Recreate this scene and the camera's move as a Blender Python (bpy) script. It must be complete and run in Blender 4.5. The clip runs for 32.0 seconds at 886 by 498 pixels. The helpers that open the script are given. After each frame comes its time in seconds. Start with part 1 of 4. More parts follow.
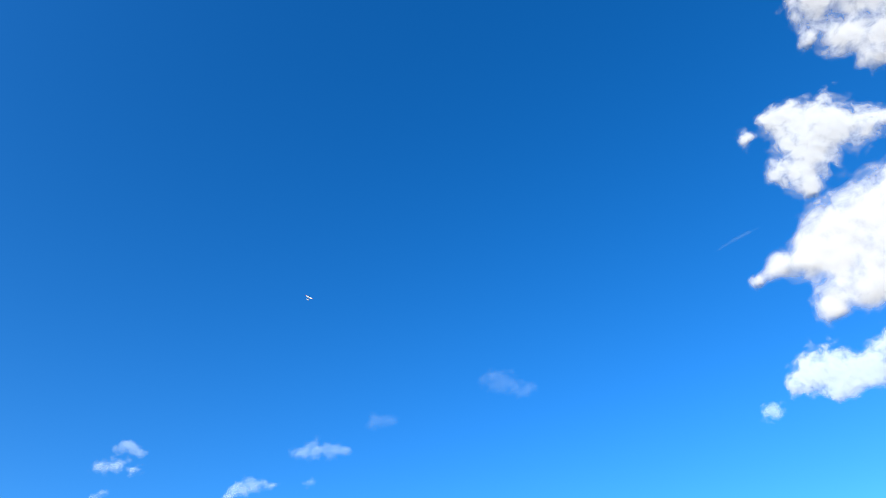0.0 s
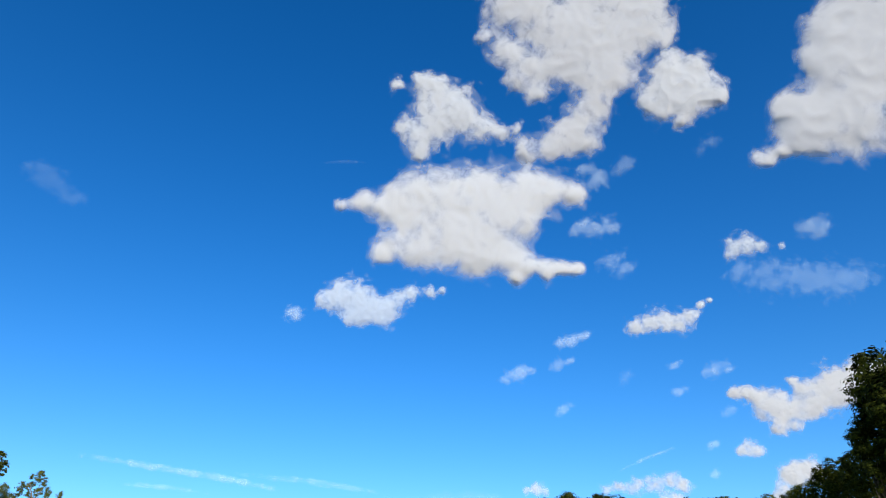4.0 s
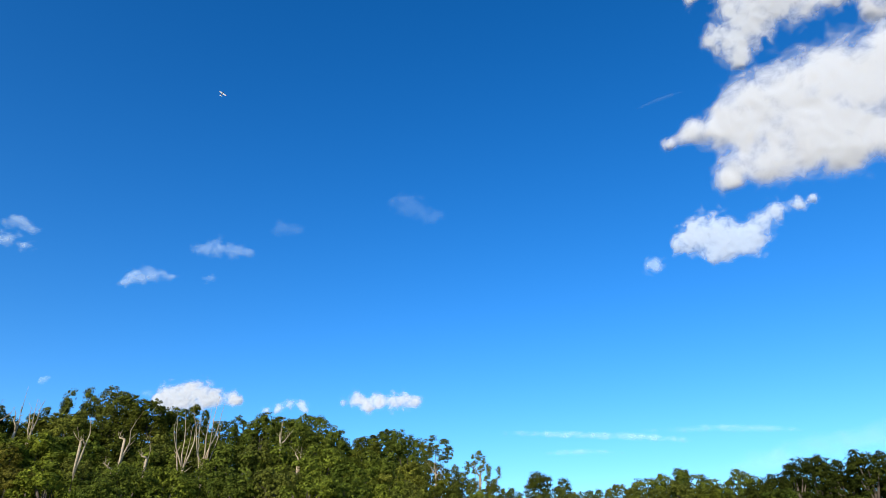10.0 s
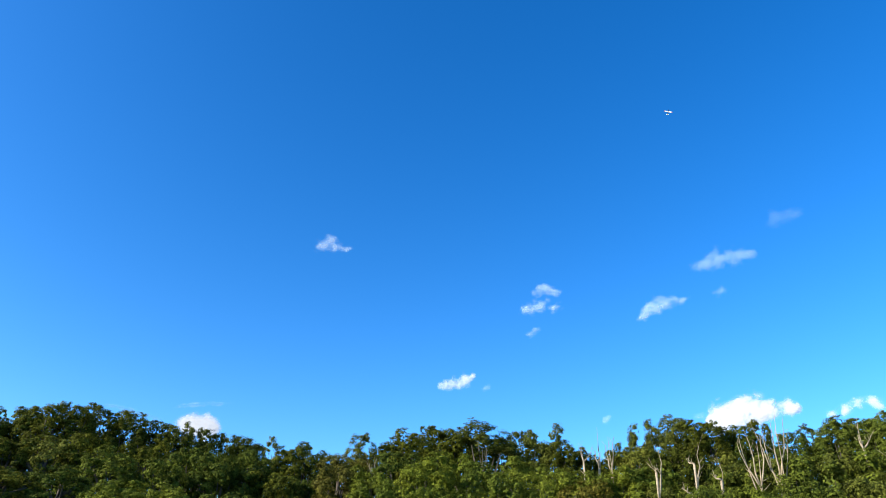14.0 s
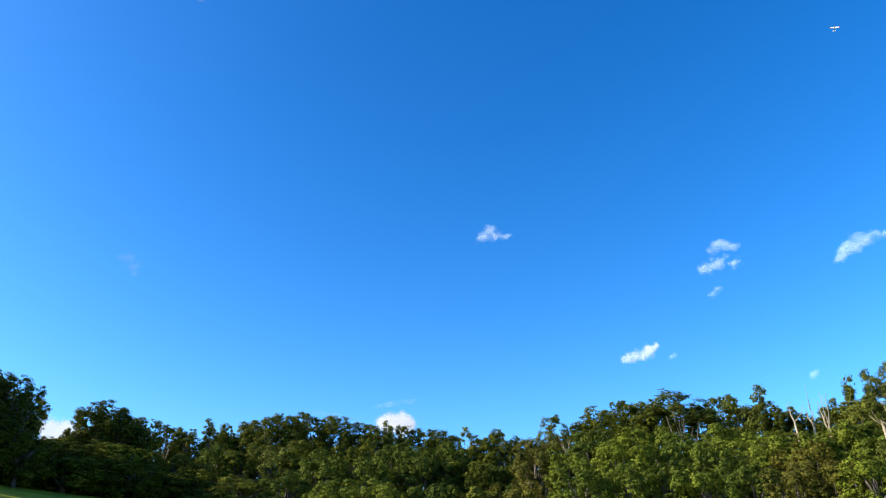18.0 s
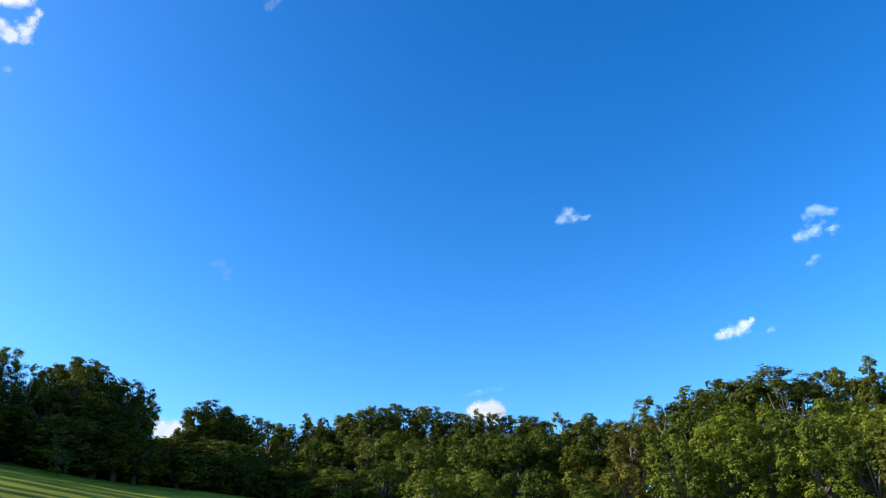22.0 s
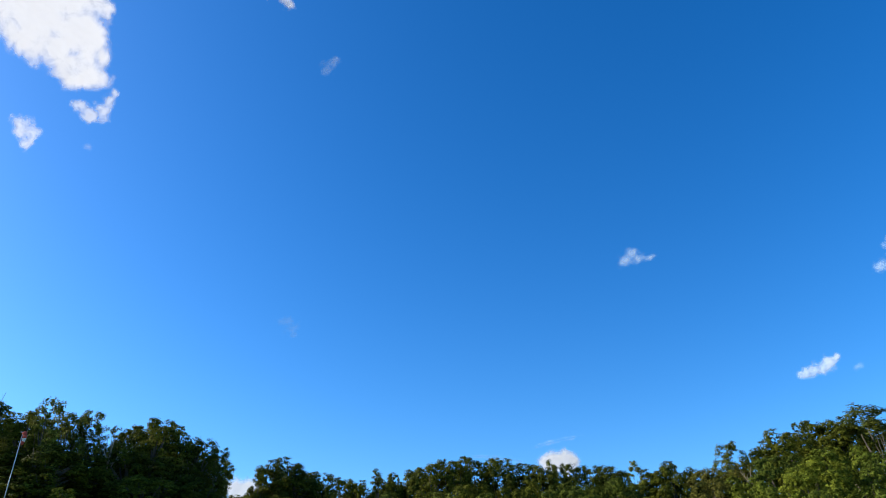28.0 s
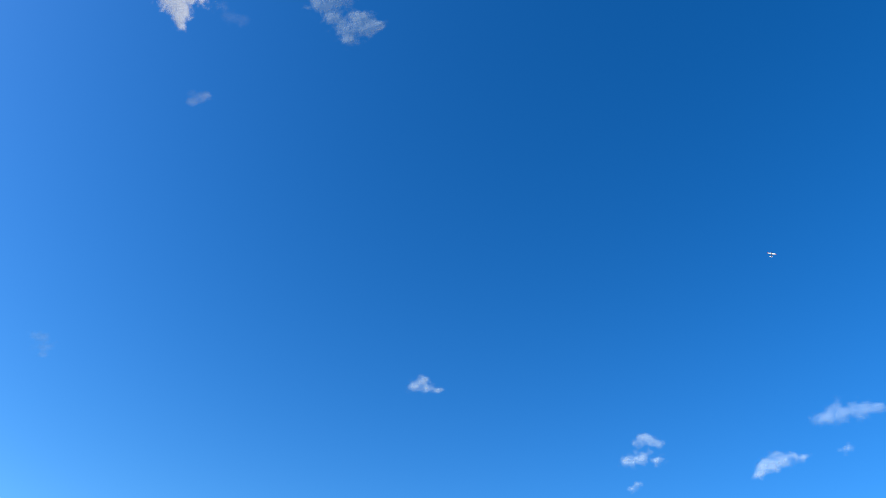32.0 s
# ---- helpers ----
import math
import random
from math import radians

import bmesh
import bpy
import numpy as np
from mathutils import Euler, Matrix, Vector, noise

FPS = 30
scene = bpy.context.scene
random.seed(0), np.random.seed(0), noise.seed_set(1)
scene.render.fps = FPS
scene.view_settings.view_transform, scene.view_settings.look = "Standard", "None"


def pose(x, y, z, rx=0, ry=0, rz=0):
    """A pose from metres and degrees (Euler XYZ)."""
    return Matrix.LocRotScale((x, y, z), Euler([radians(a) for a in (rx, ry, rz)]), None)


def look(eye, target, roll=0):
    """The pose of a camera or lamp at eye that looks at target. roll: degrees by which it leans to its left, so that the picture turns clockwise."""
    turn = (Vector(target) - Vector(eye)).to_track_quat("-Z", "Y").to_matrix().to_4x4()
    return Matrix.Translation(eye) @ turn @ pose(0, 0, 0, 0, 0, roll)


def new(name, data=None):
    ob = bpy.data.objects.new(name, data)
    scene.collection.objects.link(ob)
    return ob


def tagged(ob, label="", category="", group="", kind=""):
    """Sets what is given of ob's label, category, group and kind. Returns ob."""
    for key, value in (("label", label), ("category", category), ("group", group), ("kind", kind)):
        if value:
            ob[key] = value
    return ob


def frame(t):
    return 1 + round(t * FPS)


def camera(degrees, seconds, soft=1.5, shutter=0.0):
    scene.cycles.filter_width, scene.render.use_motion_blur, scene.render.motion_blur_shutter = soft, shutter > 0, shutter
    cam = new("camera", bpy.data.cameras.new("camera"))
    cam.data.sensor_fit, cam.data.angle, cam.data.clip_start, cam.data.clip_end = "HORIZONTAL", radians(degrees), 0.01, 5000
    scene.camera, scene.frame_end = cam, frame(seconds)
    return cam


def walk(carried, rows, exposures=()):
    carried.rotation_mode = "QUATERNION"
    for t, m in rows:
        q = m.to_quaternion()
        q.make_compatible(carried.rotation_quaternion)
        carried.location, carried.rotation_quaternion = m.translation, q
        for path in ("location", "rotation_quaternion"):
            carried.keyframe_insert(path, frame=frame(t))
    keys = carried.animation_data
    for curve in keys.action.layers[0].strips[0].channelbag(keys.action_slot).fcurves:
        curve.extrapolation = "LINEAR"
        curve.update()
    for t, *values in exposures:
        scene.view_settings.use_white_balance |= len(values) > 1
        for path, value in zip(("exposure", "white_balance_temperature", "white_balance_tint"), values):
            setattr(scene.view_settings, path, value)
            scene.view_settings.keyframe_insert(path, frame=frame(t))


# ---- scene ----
# the camera turns on the spot, held at eye height on the field
EYE = (0.0, 0.0, 1.65)
cam = camera(66.0, 32.0, soft=0.85)
TURNS = [  # seconds, yaw, pitch, roll
    (0.0, 5.88, 42.02, -3.80),
    (0.5, -11.27, 38.10, -4.20),
    (1.0, -21.12, 37.23, -2.62),
    (1.5, -25.45, 34.74, -1.26),
    (2.0, -29.99, 31.82, -0.25),
    (2.5, -33.15, 30.63, 0.11),
    (3.0, -34.49, 30.40, 0.61),
    (3.5, -34.63, 30.38, 0.68),
    (5.5, -31.87, 31.61, 1.82),
    (6.0, -31.13, 31.22, 1.44),
    (6.5, -29.62, 30.34, 0.48),
    (7.0, -27.56, 29.68, -0.11),
    (7.5, -24.66, 28.58, 0.18),
    (8.0, -21.83, 27.98, -0.04),
    (8.5, -18.63, 27.60, 0.27),
    (9.0, -14.26, 27.31, -0.44),
    (9.5, -8.62, 27.11, -0.71),
    (10.0, -2.00, 27.07, -0.29),
    (10.5, 3.92, 27.48, -0.56),
    (11.0, 10.77, 27.99, -0.50),
    (11.5, 18.47, 27.83, 1.00),
    (12.0, 24.65, 28.16, 1.19),
    (12.5, 29.59, 28.06, 0.88),
    (13.0, 34.65, 27.75, 1.32),
    (13.5, 38.99, 28.28, 1.46),
    (14.0, 42.85, 28.24, 1.41),
    (14.5, 44.83, 27.96, 1.13),
    (15.0, 46.89, 27.99, 0.33),
    (15.5, 49.40, 27.93, -0.12),
    (17.5, 57.59, 26.84, -0.37),
    (18.0, 57.97, 26.87, -0.76),
    (18.5, 58.33, 26.65, -0.74),
    (19.0, 59.45, 26.72, -0.74),
    (19.5, 60.67, 26.05, -1.09),
    (20.0, 62.52, 25.84, -0.19),
    (20.5, 63.11, 25.73, -0.58),
    (21.0, 63.37, 25.75, -0.85),
    (21.5, 64.00, 25.87, -0.87),
    (22.0, 65.39, 26.02, -1.32),
    (22.5, 67.19, 26.32, -1.78),
    (23.0, 69.26, 26.62, -2.27),
    (23.5, 71.32, 26.89, -2.44),
    (24.0, 72.63, 27.08, -2.48),
    (24.5, 73.45, 27.14, -2.44),
    (25.0, 73.64, 27.38, -2.50),
    (25.5, 73.29, 27.72, -2.39),
    (27.5, 71.60, 29.15, -2.35),
    (28.0, 71.08, 30.25, -1.48),
    (28.5, 70.31, 30.59, -0.29),
    (29.0, 69.35, 31.63, 0.50),
    (29.5, 68.30, 32.67, 1.99),
    (30.0, 66.59, 33.94, 3.98),
    (30.5, 63.84, 35.42, 4.96),
    (31.0, 60.93, 36.25, 6.10),
    (31.5, 57.80, 37.57, 7.14),
    (32.0, 53.33, 39.38, 7.97),
]
walk(cam, [(t, pose(*EYE, 90 + p, 0, y) @ pose(0, 0, 0, 0, 0, r)) for t, y, p, r in TURNS],
     exposures=[(0.0, 0.68), (1.0, 0.44), (2.0, 0.25), (3.5, 0.15), (6.0, 0.12), (8.0, 0.15), (10.0, 0.3), (13.0, 0.66), (14.5, 0.86), (19.0, 0.88), (22.0, 0.82), (25.0, 0.68), (28.0, 0.55), (32.0, 0.47)])

# ---- light ----
SUN_AZ, SUN_EL = 158.0, 25.0


def toward(az, el):
    a, e = radians(az), radians(el)
    return Vector((-math.sin(a) * math.cos(e), math.cos(a) * math.cos(e), math.sin(e)))


world = bpy.data.worlds.new("world")
scene.world = world
world.use_nodes = True
wn, wl = world.node_tree.nodes, world.node_tree.links
wn.clear()
sky = wn.new("ShaderNodeTexSky")
sky.sky_type = "NISHITA"
sky.sun_disc = False
sky.sun_elevation = radians(SUN_EL)
sky.sun_rotation = radians(-SUN_AZ % 360)
sky.altitude, sky.air_density, sky.dust_density, sky.ozone_density = 200, 1.0, 1.1, 2.15
deep = wn.new("ShaderNodeHueSaturation")
deep.inputs["Saturation"].default_value = 1.32
grade = wn.new("ShaderNodeMix")
grade.data_type, grade.blend_type = "RGBA", "MULTIPLY"
grade.inputs["Factor"].default_value = 1.0
grade.inputs["B"].default_value = (0.75, 0.94, 1.10, 1)
back = wn.new("ShaderNodeBackground")
back.inputs["Strength"].default_value = 0.128
wout = wn.new("ShaderNodeOutputWorld")
steep = wn.new("ShaderNodeGamma")
steep.inputs["Gamma"].default_value = 1.16
wl.new(sky.outputs["Color"], steep.inputs["Color"])
wl.new(steep.outputs["Color"], deep.inputs["Color"])
wl.new(deep.outputs["Color"], grade.inputs["A"])
wl.new(grade.outputs["Result"], back.inputs["Color"])
wl.new(back.outputs["Background"], wout.inputs["Surface"])

sun_data = bpy.data.lights.new("sun", "SUN")
sun_data.energy, sun_data.angle, sun_data.color = 5.0, radians(0.53), (1.0, 0.9, 0.77)
sun = new("sun", sun_data)
sun.matrix_world = look(toward(SUN_AZ, SUN_EL) * 300, (0, 0, 0))


# ---- materials ----
def material(name):
    m = bpy.data.materials.new(name)
    m.use_nodes = True
    nt = m.node_tree
    nt.nodes.clear()
    out = nt.nodes.new("ShaderNodeOutputMaterial")
    return m, nt, out


def node(nt, kind, **values):
    n = nt.nodes.new("ShaderNode" + kind)
    for key, value in values.items():
        n.inputs[key.replace("_", " ")].default_value = value
    return n


def ramp(nt, source, stops):
    n = nt.nodes.new("ShaderNodeValToRGB")
    while len(n.color_ramp.elements) < len(stops):
        n.color_ramp.elements.new(0.5)
    for e, (at, colour) in zip(n.color_ramp.elements, stops):
        e.position, e.color = at, (*colour, 1)
    nt.links.new(source, n.inputs["Fac"])
    return n.outputs["Color"]


def mixed(nt, kind, fac, a, b):
    n = nt.nodes.new("ShaderNodeMix")
    n.data_type, n.blend_type = "RGBA", kind
    if isinstance(fac, float):
        n.inputs["Factor"].default_value = fac
    else:
        nt.links.new(fac, n.inputs["Factor"])
    nt.links.new(a, n.inputs["A"])
    nt.links.new(b, n.inputs["B"])
    return n.outputs["Result"]


def noise_of(nt, scale, detail=4.0, coord="Object"):
    c = nt.nodes.new("ShaderNodeTexCoord")
    n = node(nt, "TexNoise", Scale=scale, Detail=detail)
    nt.links.new(c.outputs[coord], n.inputs["Vector"])
    return n.outputs["Fac"]


def leaf_material(name, dark, light):
    m, nt, out = material(name)
    geo = nt.nodes.new("ShaderNodeNewGeometry")
    info = nt.nodes.new("ShaderNodeObjectInfo")
    tone = ramp(nt, geo.outputs["Random Per Island"], [(0.0, dark), (1.0, light)])
    tree_tone = ramp(nt, info.outputs["Random"], [(0.0, (0.74, 0.79, 0.72)), (0.5, (1.07, 1.07, 0.94)), (1.0, (1.4, 1.32, 0.95))])
    colour = mixed(nt, "MULTIPLY", 1.0, tone, tree_tone)
    patch = ramp(nt, noise_of(nt, 0.45, 2.0), [(0.3, (0.75, 0.8, 0.8)), (0.7, (1.2, 1.12, 1.0))])
    colour = mixed(nt, "MULTIPLY", 1.0, colour, patch)
    bsdf = node(nt, "BsdfPrincipled", Roughness=0.6)
    bsdf.inputs["Specular IOR Level"].default_value = 0.03
    glow = node(nt, "BsdfTranslucent")
    nt.links.new(colour, bsdf.inputs["Base Color"])
    nt.links.new(colour, glow.inputs["Color"])
    mix = node(nt, "MixShader", Fac=0.28)
    nt.links.new(bsdf.outputs[0], mix.inputs[1])
    nt.links.new(glow.outputs[0], mix.inputs[2])
    nt.links.new(mix.outputs[0], out.inputs["Surface"])
    return m


def rough_material(name, stops, scale, rough=0.85, bump=0.3, metal=0.0, fine=8.0, gloss=0.4):
    m, nt, out = material(name)
    colour = ramp(nt, noise_of(nt, scale), stops)
    grain = ramp(nt, noise_of(nt, scale * fine, 6.0), [(0.3, (0.7, 0.7, 0.7)), (0.7, (1.15, 1.15, 1.15))])
    colour = mixed(nt, "MULTIPLY", 1.0, colour, grain)
    bsdf = node(nt, "BsdfPrincipled", Roughness=rough, Metallic=metal)
    bsdf.inputs["Specular IOR Level"].default_value = gloss
    nt.links.new(colour, bsdf.inputs["Base Color"])
    b = node(nt, "Bump", Strength=bump, Distance=0.03)
    nt.links.new(noise_of(nt, scale * fine, 6.0), b.inputs["Height"])
    nt.links.new(b.outputs[0], bsdf.inputs["Normal"])
    nt.links.new(bsdf.outputs[0], out.inputs["Surface"])
    return m


# base colours of the foliage, each leaf at random between its dark and light tone
LEAVES = [
    leaf_material("leaves_green", (0.030, 0.044, 0.008), (0.146, 0.182, 0.030)),
    leaf_material("leaves_olive", (0.036, 0.045, 0.009), (0.166, 0.184, 0.036)),
    # dark green, its colour lowered further to stand in for shade under the trees
    leaf_material("leaves_dark", (0.021, 0.027, 0.004), (0.124, 0.142, 0.021)),
    leaf_material("leaves_bright", (0.042, 0.058, 0.009), (0.164, 0.204, 0.030)),
    leaf_material("leaves_brownish", (0.042, 0.043, 0.010), (0.150, 0.142, 0.030)),
    # dark evergreen leaves, with the shade on these trees put into the colour too
    leaf_material("leaves_evergreen_shade", (0.011, 0.017, 0.003), (0.056, 0.070, 0.013)),
]
TONES = ["mid-green", "olive-green", "dark green", "bright yellow-green", "brownish green", "shade-darkened blackish green"]
BARK = rough_material("bark", [(0.3, (0.05, 0.04, 0.03)), (0.7, (0.14, 0.115, 0.09))], 1.5, 0.9, 0.6)
PALE_BARK = rough_material("pale_bark", [(0.3, (0.06, 0.05, 0.035)), (0.7, (0.13, 0.11, 0.08))], 1.5, 0.9, 0.6)
DEAD = rough_material("dead_wood", [(0.3, (0.24, 0.19, 0.12)), (0.7, (0.44, 0.36, 0.24))], 1.2, 0.9, 0.5)
GRASS = rough_material("mown_grass", [(0.3, (0.125, 0.145, 0.013)), (0.7, (0.235, 0.25, 0.022))], 0.35, 0.95, 0.4, fine=40.0, gloss=0.05)
WOODLAND = rough_material("distant_woodland", [(0.3, (0.02, 0.03, 0.012)), (0.7, (0.05, 0.065, 0.025))], 0.02, 0.95, 0.5, gloss=0.05)
EARTH = rough_material("bare_earth", [(0.3, (0.20, 0.15, 0.09)), (0.7, (0.33, 0.26, 0.17))], 2.0, 0.95, 0.5)
STEEL = rough_material("galvanised_steel", [(0.3, (0.42, 0.43, 0.44)), (0.7, (0.6, 0.61, 0.62))], 3.0, 0.45, 0.1, 0.7)
RED_CLOTH = rough_material("red_cloth", [(0.3, (0.42, 0.05, 0.03)), (0.7, (0.6, 0.09, 0.05))], 6.0, 0.8, 0.3)
WHITE_CLOTH = rough_material("white_cloth", [(0.3, (0.66, 0.64, 0.6)), (0.7, (0.8, 0.79, 0.76))], 6.0, 0.8, 0.3)
NET = rough_material("dark_netting", [(0.3, (0.10, 0.10, 0.11)), (0.7, (0.19, 0.19, 0.20))], 3.0, 0.6, 0.1)
WHITE_FOAM = rough_material("white_foam", [(0.3, (0.74, 0.74, 0.74)), (0.7, (0.84, 0.84, 0.83))], 8.0, 0.5, 0.05)
BLACK_TRIM = rough_material("black_plastic", [(0.3, (0.015, 0.015, 0.018)), (0.7, (0.03, 0.03, 0.035))], 9.0, 0.4, 0.05)


def cloud_material():
    """Vapour: dense in the middle of a cloud, torn into shreds and thin towards its edge."""
    m, nt, out = material("cloud_vapour")

    def value_of(name):
        n = nt.nodes.new("ShaderNodeAttribute")
        n.attribute_name = name
        return n.outputs["Fac"]

    def spread(source, lo, hi, to_lo, to_hi, smooth=False):
        n = node(nt, "MapRange")
        if smooth:
            n.interpolation_type = "SMOOTHSTEP"
        for key, value in (("From Min", lo), ("From Max", hi), ("To Min", to_lo), ("To Max", to_hi)):
            n.inputs[key].default_value = value
        nt.links.new(source, n.inputs["Value"])
        return n.outputs["Result"]

    def sum_of(p, q, op="ADD"):
        n = nt.nodes.new("ShaderNodeMath")
        n.operation = op
        nt.links.new(p, n.inputs[0])
        nt.links.new(q, n.inputs[1])
        return n.outputs[0]

    where = nt.nodes.new("ShaderNodeTexCoord")
    scaled = nt.nodes.new("ShaderNodeVectorMath")
    scaled.operation = "SCALE"
    nt.links.new(where.outputs["Object"], scaled.inputs[0])
    nt.links.new(value_of("grain"), scaled.inputs["Scale"])

    def puff(scale, detail, rough, twist=0.0):
        n = node(nt, "TexNoise", Scale=scale, Detail=detail, Roughness=rough, Distortion=twist)
        nt.links.new(scaled.outputs[0], n.inputs["Vector"])
        return n.outputs["Fac"]

    lumps = spread(puff(0.9, 2.0, 0.5), 0.28, 0.72, -0.15, 0.15)
    shreds = spread(puff(1.7, 6.0, 0.54, 0.3), 0.3, 0.7, -0.33, 0.33)
    density = sum_of(value_of("cover"), sum_of(lumps, shreds))
    alpha = sum_of(spread(density, 0.15, 1.06, 0.0, 1.0, True), value_of("thickness"), "MULTIPLY")
    clear = node(nt, "BsdfTransparent")
    white = node(nt, "BsdfDiffuse")
    # self-shading put into the colour: thin vapour lighter and bluer, a deep heap greyer
    nt.links.new(ramp(nt, value_of("thickness"), [(0.2, (0.72, 0.88, 0.98)), (1.0, (0.53, 0.535, 0.55))]), white.inputs["Color"])
    through_light = node(nt, "BsdfTranslucent", Color=(0.85, 0.85, 0.88, 1))
    # normals bent along the sun's direction stand in for light scattered inside the vapour
    geo = nt.nodes.new("ShaderNodeNewGeometry")
    lean = nt.nodes.new("ShaderNodeVectorMath")
    lean.operation = "MULTIPLY_ADD"
    lean.inputs[1].default_value = (1.0, 1.0, 1.0)
    lean.inputs[2].default_value = toward(SUN_AZ, SUN_EL) * 0.5
    nt.links.new(geo.outputs["Normal"], lean.inputs[0])
    billow = node(nt, "Bump", Strength=0.2, Distance=60.0)
    nt.links.new(puff(1.2, 2.0, 0.45), billow.inputs["Height"])
    nt.links.new(lean.outputs[0], billow.inputs["Normal"])
    nt.links.new(billow.outputs[0], white.inputs["Normal"])
    lean_on = nt.nodes.new("ShaderNodeVectorMath")
    lean_on.operation = "MULTIPLY_ADD"
    lean_on.inputs[1].default_value = (1.0, 1.0, 1.0)
    lean_on.inputs[2].default_value = toward(SUN_AZ, SUN_EL) * -0.75
    nt.links.new(geo.outputs["Normal"], lean_on.inputs[0])
    nt.links.new(lean_on.outputs[0], through_light.inputs["Normal"])
    body = node(nt, "MixShader", Fac=0.42)
    nt.links.new(white.outputs[0], body.inputs[1])
    nt.links.new(through_light.outputs[0], body.inputs[2])
    mix = nt.nodes.new("ShaderNodeMixShader")
    nt.links.new(alpha, mix.inputs["Fac"])
    nt.links.new(clear.outputs[0], mix.inputs[1])
    nt.links.new(body.outputs[0], mix.inputs[2])
    nt.links.new(mix.outputs[0], out.inputs["Surface"])
    return m


CLOUD = cloud_material()


# ---- mesh helpers ----
def mesh_of(name, verts, faces, mat, smooth=False):
    me = bpy.data.meshes.new(name)
    me.from_pydata([tuple(v) for v in verts], [], faces)
    me.materials.append(mat)
    if smooth:
        me.polygons.foreach_set("use_smooth", [True] * len(me.polygons))
    me.update()
    return me


def part(name, me, parent, label="", at=None):
    ob = new(name, me)
    ob.parent = parent
    if at is not None:
        ob.matrix_basis = at
    if label:
        ob["label"] = label
    return ob


def tube(points, radii, sides=7):
    """Vertices and faces of a tapered tube along a line of points."""
    verts, faces = [], []
    for i, (p, r) in enumerate(zip(points, radii)):
        p = Vector(p)
        d = Vector(points[min(i + 1, len(points) - 1)]) - Vector(points[max(i - 1, 0)])
        q = d.to_track_quat("Z", "Y")
        for s in range(sides):
            a = 2 * math.pi * s / sides
            verts.append(p + q @ Vector((math.cos(a) * r, math.sin(a) * r, 0)))
        if i:
            for s in range(sides):
                a, b = (i - 1) * sides + s, (i - 1) * sides + (s + 1) % sides
                faces.append((a, b, b + sides, a + sides))
    faces.append(tuple(range(sides))[::-1])
    faces.append(tuple(range(len(verts) - sides, len(verts))))
    return verts, faces


def joined(pieces):
    verts, faces = [], []
    for v, f in pieces:
        o = len(verts)
        verts += v
        faces += [tuple(i + o for i in face) for face in f]
    return verts, faces


# ---- ground ----
def smooth01(v):
    v = min(max(v, 0.0), 1.0)
    return v * v * (3 - 2 * v)


def ground_height(x, y):
    """A hollow: nearly level where the trees stand lower, a grassy rise on one side."""
    r = math.hypot(x, y)
    a = math.degrees(math.atan2(-x, y))
    rise = 0.05
    if a > -90:
        rise += 0.115 * smooth01((a - 58) / 27) + 0.042 * smooth01((a - 82) / 22)
    else:
        rise += 0.157 * (1 - smooth01((a + 160) / 40))
    q = min(r, 110.0)
    return rise * q * q / (q + 14)


def build_ground():
    rings = [0.0] + [2.0 * 1.085 ** i for i in range(95)]
    rings = [r for r in rings if r < 4200]
    n = 180
    verts, faces = [(0, 0, 0)], []
    for r in rings[1:]:
        for s in range(n):
            a = 2 * math.pi * s / n
            x, y = -r * math.sin(a), r * math.cos(a)
            z = ground_height(x, y) + (0.05 * noise.noise((x * 0.2, y * 0.2, 0)) if r < 110 else 0)
            verts.append((x, y, z))
    for s in range(n):
        faces.append((0, 1 + s, 1 + (s + 1) % n))
    for k in range(len(rings) - 2):
        for s in range(n):
            a, b = 1 + k * n + s, 1 + k * n + (s + 1) % n
            faces.append((a, a + n, b + n, b))
    me = mesh_of("ground", verts, faces, GRASS, True)
    me.materials.append(WOODLAND)
    for p in me.polygons:
        if p.center.xy.length > 112:
            p.material_index = 1
    ob = new("ground", me)
    return tagged(ob, "mown green grass field rising gently to the trees", "grass field", kind="structure")


build_ground()


